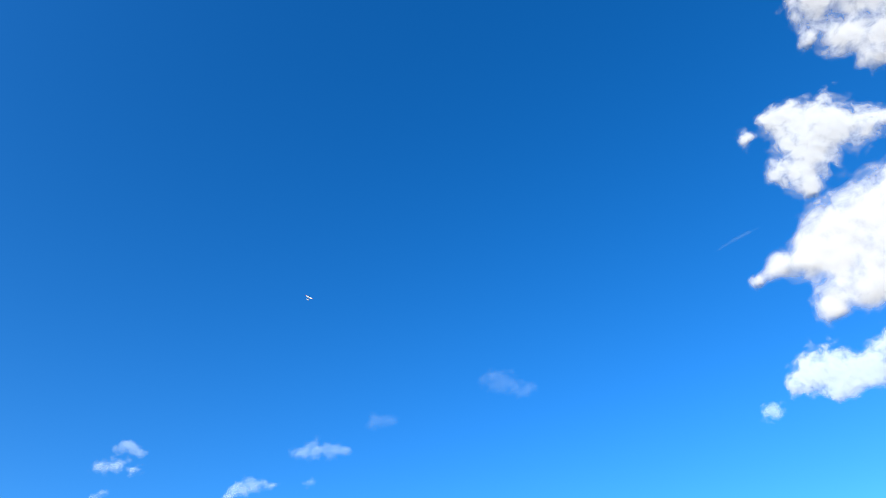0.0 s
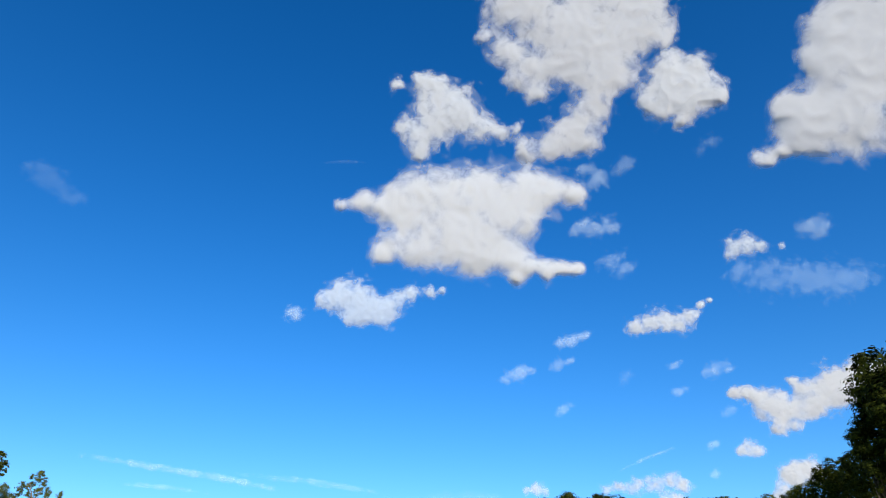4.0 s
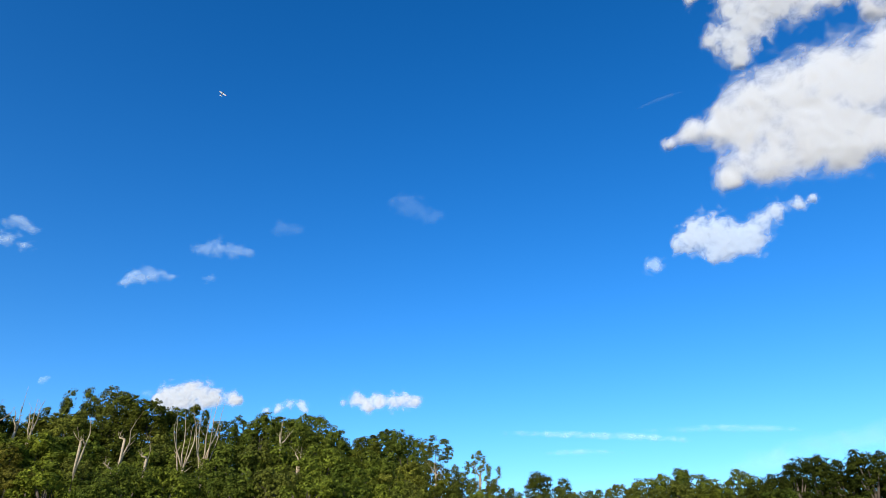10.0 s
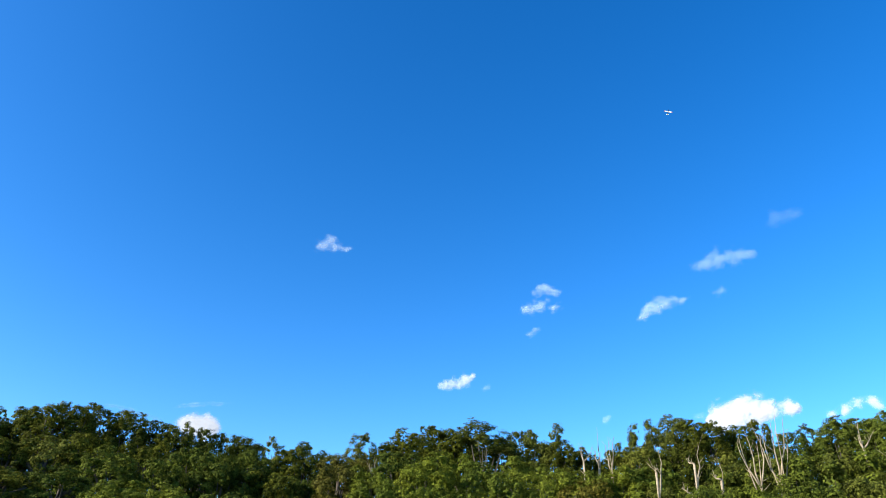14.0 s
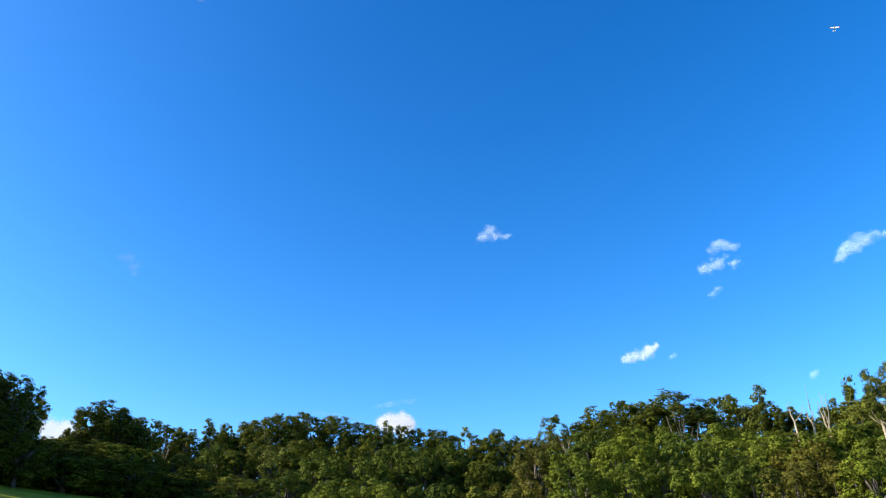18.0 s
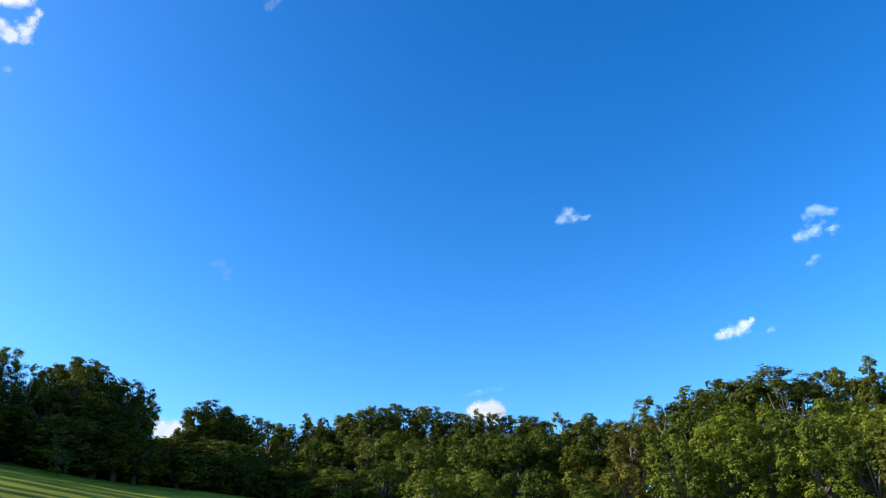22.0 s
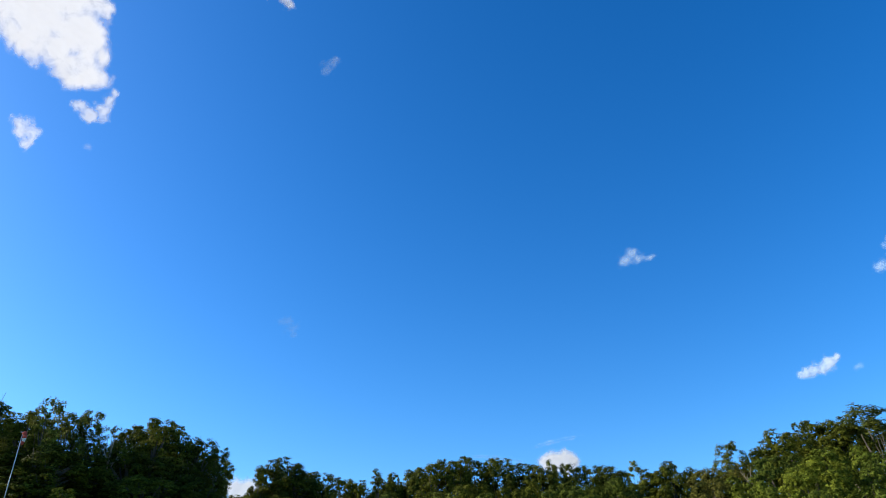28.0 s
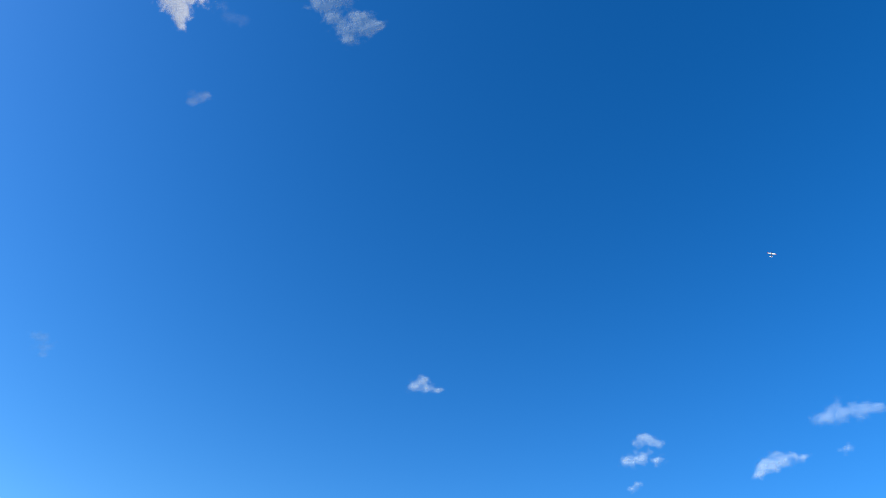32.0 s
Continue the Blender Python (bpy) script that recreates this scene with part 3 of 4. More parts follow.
tree("oak", -22.3, 50.6, 6.9, 2.08, 0)
tree("oak", 11.7, 64.4, 7.8, 2.74, 1)
tree("oak", 58.6, 25.7, 13.9, 1.65, 5)
tree("oak", 57.7, 27.7, 11.4, 1.77, 5)
tree("oak", 56.8, 29.5, 9.9, 1.57, 5)
tree("oak", 56.0, 31.0, 9.4, 1.84, 5)
tree("oak", 54.6, 33.3, 8.9, 1.81, 5)
tree("oak", 54.1, 34.2, 9.4, 1.68, 5)
tree("oak", 52.9, 36.0, 9.1, 1.58, 5)
tree("oak", 51.6, 37.8, 9.6, 1.84, 5)
tree("oak", 74.2, 66.4, 14.1, 2.87, 5)
tree("oak", 72.8, 68.5, 14.2, 2.89, 5)
tree("oak", 71.3, 71.3, 14.3, 2.31, 5)
tree("oak", 68.2, 72.8, 12.3, 2.74, 5)
tree("oak", 66.7, 76.1, 13.2, 2.42, 5)
tree("oak", 63.1, 76.9, 11.6, 2.37, 5)
tree("oak", 61.8, 78.3, 11.1, 2.62, 5)
tree("oak", 60.1, 81.9, 11.4, 2.76, 5)
tree("oak", 57.0, 81.9, 10.9, 2.57, 5)
tree("oak", 54.9, 85.0, 11.2, 2.55, 5)
tree("oak", 52.5, 86.9, 10.6, 2.26, 5)
tree("oak", 50.9, 90.1, 11.0, 2.92, 5)
tree("oak", 47.3, 91.1, 10.6, 2.57, 5)
tree("oak", 44.1, 91.7, 9.2, 2.58, 5)
tree("oak", 40.3, 91.9, 9.7, 2.81, 2)
tree("oak", 39.4, 95.1, 10.3, 2.31, 2)
tree("oak", 34.8, 94.4, 10.2, 2.41, 2)
tree("oak", 31.4, 93.7, 9.4, 2.51, 2)
tree("oak", 29.2, 95.6, 9.8, 2.31, 2)
tree("oak", -1.6, 102.2, 16.1, 2.28, 2)
tree("oak", -4.5, 101.8, 17.0, 2.92, 2)
tree("oak", -7.3, 99.5, 16.5, 2.84, 2)
tree("oak", -9.6, 100.0, 15.4, 2.32, 2)
tree("oak", -13.0, 97.8, 17.3, 2.43, 2)
tree("oak", -15.7, 100.2, 18.8, 2.76, 2)
tree("oak", -19.7, 98.6, 18.9, 2.43, 2)
tree("oak", -23.0, 101.0, 18.4, 2.55, 2)
tree("oak", -24.2, 95.9, 17.0, 2.61, 2)
tree("oak", -28.4, 97.3, 17.7, 2.67, 2)
tree("oak", -30.4, 94.8, 18.5, 2.71, 2)
tree("oak", -33.6, 93.6, 19.3, 2.45, 2)
tree("oak", -37.8, 95.0, 20.2, 2.72, 2)
tree("oak", -38.4, 90.8, 19.4, 2.25, 2)
tree("oak", -43.8, 93.5, 20.9, 2.62, 2)
tree("oak", -44.0, 87.8, 17.5, 2.66, 2)
tree("oak", -48.9, 91.5, 18.0, 2.78, 2)
tree("oak", -52.0, 89.9, 16.9, 2.77, 2)
tree("oak", -54.3, 86.0, 17.4, 2.49, 2)
tree("oak", -56.2, 84.8, 18.4, 2.49, 2)
tree("oak", -59.7, 83.9, 20.5, 2.73, 2)
tree("oak", -62.8, 81.8, 20.8, 2.64, 2)
tree("oak", -64.6, 79.5, 21.3, 2.54, 2)
tree("oak", -64.3, 75.5, 20.6, 2.21, 2)
tree("oak", -69.7, 75.2, 19.8, 2.26, 2)
tree("oak", -70.9, 72.9, 18.6, 2.54, 2)
tree("oak", -71.1, 68.8, 18.6, 2.29, 2)
tree("oak", -76.3, 69.6, 18.6, 2.38, 2)
tree("oak", -75.0, 64.5, 16.9, 2.38, 2)
tree("oak", -76.4, 61.7, 16.0, 2.80, 2)
tree("oak", -81.4, 61.6, 15.3, 2.73, 2)
tree("oak", -80.6, 57.0, 15.2, 2.63, 2)
tree("oak", -85.2, 56.8, 16.3, 2.37, 2)
tree("oak", -84.3, 52.6, 17.2, 2.24, 2)
tree("oak", -86.7, 50.2, 16.0, 2.42, 2)
tree("oak", -90.2, 48.5, 17.4, 2.77, 2)
tree("oak", -91.1, 46.0, 17.1, 2.92, 2)
tree("oak", -94.4, 43.3, 16.5, 2.29, 2)
tree("oak", -92.2, 39.8, 15.3, 2.24, 2)
tree("oak", -94.3, 36.6, 14.4, 2.47, 2)
tree("oak", -97.3, 35.1, 15.2, 2.63, 2)
tree("oak", -94.9, 29.7, 13.0, 2.22, 2)
tree("oak", -95.6, 27.6, 11.3, 2.47, 2)
tree("oak", -95.1, 24.4, 10.1, 2.83, 2)
tree("oak", -97.9, 22.2, 8.2, 2.58, 2)
tree("oak", -96.8, 19.0, 7.2, 2.54, 2)
tree("oak", -102.0, 15.5, 6.9, 2.42, 2)
tree("oak", -100.0, 13.4, 7.2, 2.62, 2)
tree("oak", -101.9, 10.0, 6.8, 2.91, 2)
tree("oak", -102.7, 7.0, 6.4, 2.43, 2)
tree("oak", -102.6, 0.7, 10.0, 2.85, 2)
tree("oak", -98.5, -2.3, 9.7, 2.34, 2)
tree("oak", -101.3, -5.2, 10.2, 2.41, 2)
tree("oak", -81.0, -6.6, 8.4, 1.90, 2)
tree("oak", -81.1, -9.3, 8.0, 2.04, 2)
tree("oak", -83.4, -12.2, 7.6, 2.38, 2)
tree("oak", -83.1, -15.2, 8.8, 2.12, 2)
tree("oak", -84.8, -18.4, 8.5, 2.35, 2)
tree("oak", -83.4, -20.6, 8.4, 2.12, 2)
tree("oak", -79.1, -21.5, 8.3, 1.96, 2)
tree("oak", -77.7, -24.3, 10.1, 2.23, 2)

# unseen trees added beyond the rise for their shade, and the shaded undergrowth along the wood's edge
for k in range(14):
    # a row of slim tall trees out of view, spaced to stripe the field with long shadows
    h = 14.0 + (k * 5 % 4) if k < 10 else 13.5 + k % 2
    tree("oak", -24.0 - 3.6 * k - 0.5 * (k % 3), -41.2 + 0.6 * k, h, 0.8 + 0.25 * (k * 2 % 3) if k < 10 else 1.5, 2, 0.85 * h)
for k in range(8):
    # and a dense wood behind it, also unseen, added to shade the trees on the left
    tree("oak", -82.0 - 3.4 * k, -34.0 - 8.0 * k, 12.0 + (k * 3 % 4), 4.2, 2)
    tree("oak", -90.0 - 3.6 * k, -36.0 - 8.0 * k, 13.0 + (k * 7 % 3), 4.6, 2)

rng = random.Random(8)
for k in range(30):
    for row in range(3):
        az = 54 + 1.9 * k + rng.uniform(-0.7, 0.7)
        r = 70.5 + 4.2 * row + rng.uniform(-1, 1) + 4 * smooth01((74 - az) / 14)
        h = rng.uniform(1.8, 3.2) + row * 0.7
        tree("bush", -r * math.sin(radians(az)), r * math.cos(radians(az)), h, h * rng.uniform(0.75, 1.0), 2)


# ---- dead trees ----
def dead_tree(x, y, height, fork, spread, limbs, label):
    """A bare dead tree: one trunk up to its fork, then forking limbs with broken twigs."""
    rng = random.Random(int(x * 10) + int(y * 7))
    root = tagged(new("dead_tree"), label, "dead tree", "dead trees on the hillside")
    root.matrix_basis = pose(x, y, ground_height(x, y) - 0.1, 0, 0, 0)
    thick = (0.062 + height * 0.0047) * (1.3 if limbs == 2 else 1.0)
    line = [(0, 0, 0)]
    for k in range(1, 6):
        line.append((line[-1][0] + rng.uniform(-0.12, 0.12), line[-1][1] + rng.uniform(-0.1, 0.1), fork * k / 5))
    v, f = tube(line, [thick * (1 - 0.07 * k) for k in range(6)], 8)
    part("trunk", mesh_of("trunk", v, f, DEAD, True), root)
    top = Vector(line[-1])
    out_way = Vector((y, -x, 0)).normalized()
    for k in range(limbs):
        s = (2 * k / max(limbs - 1, 1) - 1) * spread * rng.uniform(0.4, 0.85)
        low = Vector(line[4 if k % 2 else 5])
        tip = Vector((0, 0, 0)) + out_way * s + Vector((rng.uniform(-0.4, 0.4), rng.uniform(-0.4, 0.4), height * rng.uniform(0.86, 1.0)))
        if k == limbs // 2:
            tip.z = height
        pts = [low]
        for j in range(1, 5):
            q = low.lerp(tip, j / 4) + out_way * s * 0.16 * math.sin(j / 4 * math.pi) + Vector((rng.uniform(-0.12, 0.12), rng.uniform(-0.12, 0.12), 0))
            pts.append(q)
        radii = [thick * 0.72, thick * 0.55, thick * 0.38, thick * 0.2, 0.012]
        pieces = [tube(pts, radii, 6)]
        for j in range(5):
            m = rng.randrange(1, 4)
            a = pts[m].lerp(pts[m + 1], rng.random())
            w = Vector((rng.uniform(-1, 1), rng.uniform(-1, 1), rng.uniform(0.5, 1.4))) * rng.uniform(0.25, 0.75)
            pieces.append(tube([a, a + w * 0.5 + Vector((0, 0, -0.05)), a + w], [radii[m] * 0.45, radii[m] * 0.3, 0.008], 5))
        v, f = joined(pieces)
        part("limb", mesh_of("limb", v, f, DEAD, True), root)
    return root


dead_tree(-24.9, 52.4, 11.3, 9.7, 1.0, 2, "bare weathered dead trunk with one broken fork")
dead_tree(-26.3, 62.7, 13.4, 11.6, 0.6, 2, "bare pale grey dead tree with broken limbs")
dead_tree(-21.7, 64.5, 14.5, 9.3, 1.9, 5, "bare pale grey dead tree with broken limbs")
dead_tree(-20.1, 66.0, 16.3, 9.7, 2.1, 6, "bare pale grey dead tree with broken limbs")
dead_tree(-14.3, 72.6, 15.7, 12.9, 0.8, 3, "bare pale grey dead tree with broken limbs")
dead_tree(-11.9, 69.0, 12.1, 10.7, 0.6, 2, "bare pale grey dead tree with broken limbs")
dead_tree(-38.2, 63.4, 15.1, 13.0, 0.9, 3, "bare pale grey dead tree with broken limbs")
dead_tree(-37.5, 65.0, 16.0, 12.5, 0.5, 2, "bare pale grey dead tree with broken limbs")
dead_tree(-36.0, 64.6, 15.4, 11.9, 0.7, 3, "bare pale grey dead tree with broken limbs")
dead_tree(-23.8, 61.6, 11.4, 9.9, 0.7, 2, "bare pale grey dead tree with broken limbs")
dead_tree(-24.3, 57.0, 9.6, 8.4, 0.5, 2, "bare pale grey dead tree with broken limbs")
dead_tree(1.6, 72.5, 11.7, 9.8, 0.9, 3, "bare pale grey dead tree with broken limbs")
dead_tree(6.1, 71.2, 11.5, 9.6, 0.9, 3, "bare pale grey dead tree with broken limbs")
dead_tree(-55.1, 49.4, 13.0, 11.2, 0.8, 3, "bare pale grey dead tree with broken limbs")
dead_tree(-68.5, -8.5, 8.0, 5.2, 2.1, 5, "bare pale grey dead tree with broken limbs")
dead_tree(-71.3, -19.9, 10.5, 6.4, 1.4, 3, "bare thin dead treetop above the hedge")


# ---- clouds ----
def largest(mask):
    """The largest connected patch of a mask."""
    label = np.zeros(mask.shape, int)
    best, count = 0, 0
    for j, i in zip(*np.nonzero(mask)):
        if label[j, i]:
            continue
        count += 1
        todo, n = [(j, i)], 0
        label[j, i] = count
        while todo:
            a, b = todo.pop()
            n += 1
            for c, d in ((a + 1, b), (a - 1, b), (a, b + 1), (a, b - 1)):
                if 0 <= c < mask.shape[0] and 0 <= d < mask.shape[1] and mask[c, d] and not label[c, d]:
                    label[c, d] = count
                    todo.append((c, d))
        if n > best:
            best, keep = n, count
    return label == keep


def vapour(me, cover, thick, grain):
    """How dense the vapour is at each point, and how fine its shreds are."""
    for name, values in (("cover", cover), ("thickness", [thick] * len(cover)), ("grain", [grain] * len(cover))):
        me.attributes.new(name, "FLOAT", "POINT").data.foreach_set("value", values)


def streak(az, el, length, width, rise, thick, label):
    """A long thin streak of high cloud."""
    far = 2600.0
    way = toward(az, el)
    across = Vector((math.cos(radians(az)), math.sin(radians(az)), 0))
    above = across.cross(way)
    n, m = 120, 12
    verts, faces, cover = [], [], []
    for i in range(n + 1):
        u = i / n * 2 - 1
        bow = rise * u + 0.12 * width * noise.noise((u * 3, az, 0)) - 0.6 * width * u * u
        for j in range(m + 1):
            v = j / m * 2 - 1
            w = width * (0.55 + 0.45 * math.cos(u * 1.5))
            verts.append(way * (far - 6 * (1 - v * v)) + across * (u * length / 2) + above * (bow + v * w))
            cover.append(0.95 * (1 - v * v) * (1 - abs(u) ** 2.5) * (0.85 + 0.3 * noise.noise((u * 6, v * 1.2, el))))
    for i in range(n):
        for j in range(m):
            a = i * (m + 1) + j
            faces.append((a, a + m + 1, a + m + 2, a + 1))
    me = mesh_of("cloud", verts, faces, CLOUD, True)
    vapour(me, cover, thick, 1 / (width * 3.0))
    return tagged(new("cirrus_cloud", me), label, "cloud", "clouds in the sky")


def cloud(az, el, off, thick, label, puffs):
    """One cloud far off in the sky (off: its distance in 2.5 km): a lumpy body of puffs, frayed at its edges."""
    far = 2500.0
    way = toward(az, el)
    across = Vector((math.cos(radians(az)), math.sin(radians(az)), 0))
    above = across.cross(way)
    # the heap's broad side is turned half towards the sun
    glance = way.dot(toward(SUN_AZ, SUN_EL))
    face = (toward(SUN_AZ, SUN_EL) * (glance + 0.4 if thick > 0.72 and 0 < glance < 0.5 else 0.4) - way).normalized()
    facing = way.dot(face)
    P = np.array(puffs, float)
    size = float(P[:, 2].max())
    lo = (P[:, :2] - P[:, 2:] * 1.9).min(0)
    hi = (P[:, :2] + P[:, 2:] * 1.9).max(0)
    step = max(2.5, min((hi - lo).max() / 110, size / 7))
    us, vs = np.arange(lo[0], hi[0] + step, step), np.arange(lo[1], hi[1] + step, step)
    U, V = np.meshgrid(us, vs)
    warp = np.zeros((2,) + U.shape)
    for j in range(U.shape[0]):
        for i in range(U.shape[1]):
            p = (U[j, i] / size, V[j, i] / size, az * 3.1 + el)
            warp[0, j, i], warp[1, j, i] = noise.noise(p), noise.noise((p[0], p[1], p[2] + 3))
    X, Y = U + warp[0] * size * 0.14, V + warp[1] * size * 0.14
    heap = 1 - np.abs(np.array([[noise.noise((u * 2.1 / size, v * 2.1 / size, az)) for u in us] for v in vs])) * 2.4
    field = np.zeros(U.shape)
    bulge = np.zeros(U.shape)
    for pu, pv, pr in P:
        du, dv = X - pu, Y - pv
        if thick < 0.72:
            du, dv = (du * 0.93 + dv * 0.36) / 1.4, (dv * 0.93 - du * 0.36) * 1.2
        g = np.exp(-1.25 * (du ** 2 + dv ** 2) / pr ** 2)
        field += g
        bulge = np.maximum(bulge, 0) + g * pr * 0.35
    body = 1 - np.exp((-1.2 if len(puffs) > 6 else -0.95) * field)
    keep = largest(body > 0.03)
    relief = 0.15 + 0.85 * smooth01(0.35 - way.dot(toward(SUN_AZ, SUN_EL)))
    depth = relief * size * (0.4 * body + 0.5 * np.tanh(bulge / size) + 0.06 * heap * body)
    index = np.full(U.shape, -1)
    verts, cover, faces = [], [], []
    for j in range(U.shape[0]):
        for i in range(U.shape[1]):
            if keep[j, i]:
                index[j, i] = len(verts)
                ray = way * far + across * U[j, i] + above * V[j, i]
                verts.append(ray * (off * facing * (far - depth[j, i]) / ray.dot(face)))
                cover.append(1.42 * body[j, i] - 0.06)
    for j in range(U.shape[0] - 1):
        for i in range(U.shape[1] - 1):
            q = (index[j, i], index[j, i + 1], index[j + 1, i + 1], index[j + 1, i])
            if min(q) >= 0:
                faces.append(tuple(int(k) for k in q))
    if not faces:
        return None
    me = mesh_of("cloud", verts, faces, CLOUD, True)
    vapour(me, cover, thick, 1 / max(size, 54.0))
    return tagged(new("cloud", me), label, "cloud", "clouds in the sky")


cloud(-36.1, 31.9, 0.80, 1.00, "large white heaped cumulus cloud with ragged base", [(-443, 107, 24), (-384, 116, 37), (-333, 121, 46), (-292, 93, 47), (-242, 154, 58), (-148, 166, 72), (-45, 155, 86), (58, 147, 92), (160, 159, 92), (262, 152, 83), (353, 154, 65), (413, 148, 43), (-213, 70, 72), (-89, 37, 96), (34, 13, 104), (147, 31, 92), (229, 50, 64), (-257, -43, 65), (-153, -66, 65), (-29, -68, 75), (84, -81, 74), (176, -92, 57), (226, -120, 43), (277, -125, 38), (317, -124, 34), (358, -126, 32), (394, -129, 29), (428, -134, 25), (-300, -84, 37), (205, -165, 25), (317, -156, 29)])
cloud(-35.5, 41.4, 1.15, 0.95, "white heaped cumulus cloud with torn top", [(-210, 118, 28), (-119, 131, 39), (-58, 119, 32), (-70, 50, 70), (5, 52, 70), (41, -3, 60), (-71, -30, 74), (-134, -85, 53), (-180, -27, 39), (102, -44, 46), (162, -46, 36), (213, -37, 27), (-125, -126, 33)])
cloud(-49.1, 46.1, 1.25, 1.00, "tall white cumulus cloud trailing downwards", [(-221, 180, 71), (-109, 146, 90), (-25, 71, 98), (68, 60, 92), (155, 14, 89), (248, 31, 75), (257, 111, 68), (296, -20, 40), (55, -40, 90), (-52, -48, 75), (-166, -25, 69), (61, -138, 81), (30, -220, 72), (-52, -275, 70), (-113, -326, 60), (-213, -318, 47), (-3, -320, 49), (-237, 29, 52), (141, -96, 70), (-152, -126, 42), (-214, -74, 35), (-306, 96, 31), (-256, 319, 24), (-198, 259, 47), (-95, 236, 60), (16, 283, 30), (31, 324, 20), (84, 177, 75), (171, 139, 75), (266, 189, 58), (297, 226, 35)])
cloud(-59.6, 41.0, 1.20, 0.97, "round white cumulus cloud with frayed edge", [(-27, 36, 84), (-72, 2, 65), (39, 14, 67), (-2, -49, 58), (79, -27, 42), (-29, 104, 46), (-119, -2, 34), (55, 81, 32), (104, -45, 21), (-85, -53, 30), (-31, -95, 23)])
cloud(-28.8, 25.8, 1.09, 0.78, "small ragged white cumulus cloud", [(-215, 7, 30), (-156, 38, 47), (-97, 24, 59), (-34, -10, 56), (28, -11, 42), (-73, -46, 42), (-1, -54, 35), (108, 44, 35), (170, 57, 26), (215, 63, 14), (-118, -58, 28), (-158, -3, 40), (64, 21, 33)])
cloud(-21.0, 24.4, 1.08, 0.43, "tiny white cloud puff", [(-8, 9, 21), (4, -8, 21)])
cloud(-49.2, 31.7, 1.14, 0.29, "thin torn white cloud wisp", [(-58, 7, 32), (9, 2, 40), (56, -9, 22)])
cloud(-50.8, 28.4, 1.14, 0.20, "thin torn white cloud wisp", [(-21, 21, 35), (18, -17, 30)])
cloud(-49.2, 36.0, 1.14, 0.25, "thin torn white cloud wisp", [(-16, 24, 27), (17, -22, 40)])
cloud(-52.5, 36.3, 1.14, 0.14, "thin torn white cloud wisp", [(8, 8, 30), (-8, -8, 23)])
cloud(-60.6, 36.6, 1.14, 0.11, "thin torn white cloud wisp", [(1, -1, 29)])
cloud(-71.6, 39.2, 1.18, 1.00, "large white cumulus cloud with grey shaded belly", [(39, 125, 58), (85, 82, 85), (-13, 41, 41), (34, -2, 83), (-132, -82, 60), (-76, -117, 79), (-3, -132, 100), (-127, -171, 60), (-42, -204, 69), (-263, -196, 33), (-226, -215, 27), (-189, -192, 28), (112, -59, 121), (165, 57, 110), (78, -206, 94), (121, 188, 71), (232, 177, 108)])
cloud(-62.3, 27.8, 1.11, 0.85, "small flat white cloud", [(-58, 25, 34), (-17, 23, 38), (-81, 2, 18), (29, 7, 24), (82, -1, 15)])
cloud(-65.0, 25.3, 1.08, 0.16, "thin veil of white cloud", [(-172, 57, 34), (-103, 29, 47), (-28, 1, 52), (47, -18, 53), (102, -41, 47), (158, -55, 46)])
cloud(-67.3, 28.5, 1.11, 0.25, "thin torn white cloud wisp", [(-28, 13, 21), (-5, 2, 34), (25, -15, 19)])
cloud(-54.7, 24.1, 1.07, 0.92, "small elongated white cloud", [(-132, -30, 27), (-84, -21, 38), (-25, -26, 41), (27, -33, 35), (67, -14, 26), (100, 17, 14), (128, 28, 10)])
cloud(-64.1, 16.3, 1.10, 1.00, "long white cumulus cloud with grey underside", [(-241, 56, 23), (-201, 54, 27), (-171, 33, 27), (-162, -1, 35), (-122, 20, 36), (-116, -26, 41), (-136, -71, 27), (-87, -74, 20), (-58, -25, 44), (-39, 40, 26), (2, 20, 49), (57, 47, 49), (-7, -18, 33), (64, 10, 46), (117, 64, 43), (152, 49, 47), (198, 50, 47), (109, 4, 35), (163, 4, 31), (243, 52, 49), (-62, 69, 16)])
cloud(-58.7, 13.4, 0.98, 0.92, "small white cloud puff", [(-30, -4, 21), (0, 4, 30), (25, -9, 19)])
cloud(-50.7, 11.2, 0.80, 0.95, "low white cumulus cloud above the trees", [(-132, -7, 18), (-90, 2, 24), (-34, 1, 28), (21, 8, 35), (85, 8, 38), (124, -6, 25)])
cloud(-61.4, 10.9, 0.96, 1.00, "low white cumulus cloud behind the trees", [(-28, 25, 26), (-2, 35, 28), (44, 39, 29), (53, 13, 29), (0, 9, 29), (-49, -14, 23), (-59, -40, 26)])
cloud(-52.2, 10.1, 0.95, 0.90, "low white cumulus cloud behind the trees", [(-24, 2, 28), (21, 0, 26)])
cloud(-54.3, 20.0, 1.05, 0.29, "tiny white cloud puff", [(1, 1, 19)])
cloud(-57.5, 19.3, 1.05, 0.36, "tiny white cloud puff", [(-35, 1, 19), (2, 6, 25), (36, -4, 14)])
cloud(-54.3, 18.0, 1.05, 0.29, "tiny white cloud puff", [(2, 2, 19)])
cloud(-57.8, 16.2, 1.05, 0.16, "tiny white cloud puff", [(-2, 1, 22)])
cloud(-56.1, 14.0, 1.05, 0.29, "tiny white cloud puff", [(-2, -2, 15)])
cloud(-55.9, 11.8, 1.05, 0.25, "tiny white cloud puff", [(-2, 0, 15)])
cloud(-46.0, 22.8, 1.05, 0.36, "thin torn white cloud wisp", [(-43, -13, 18), (-3, -4, 30), (43, 10, 20)])
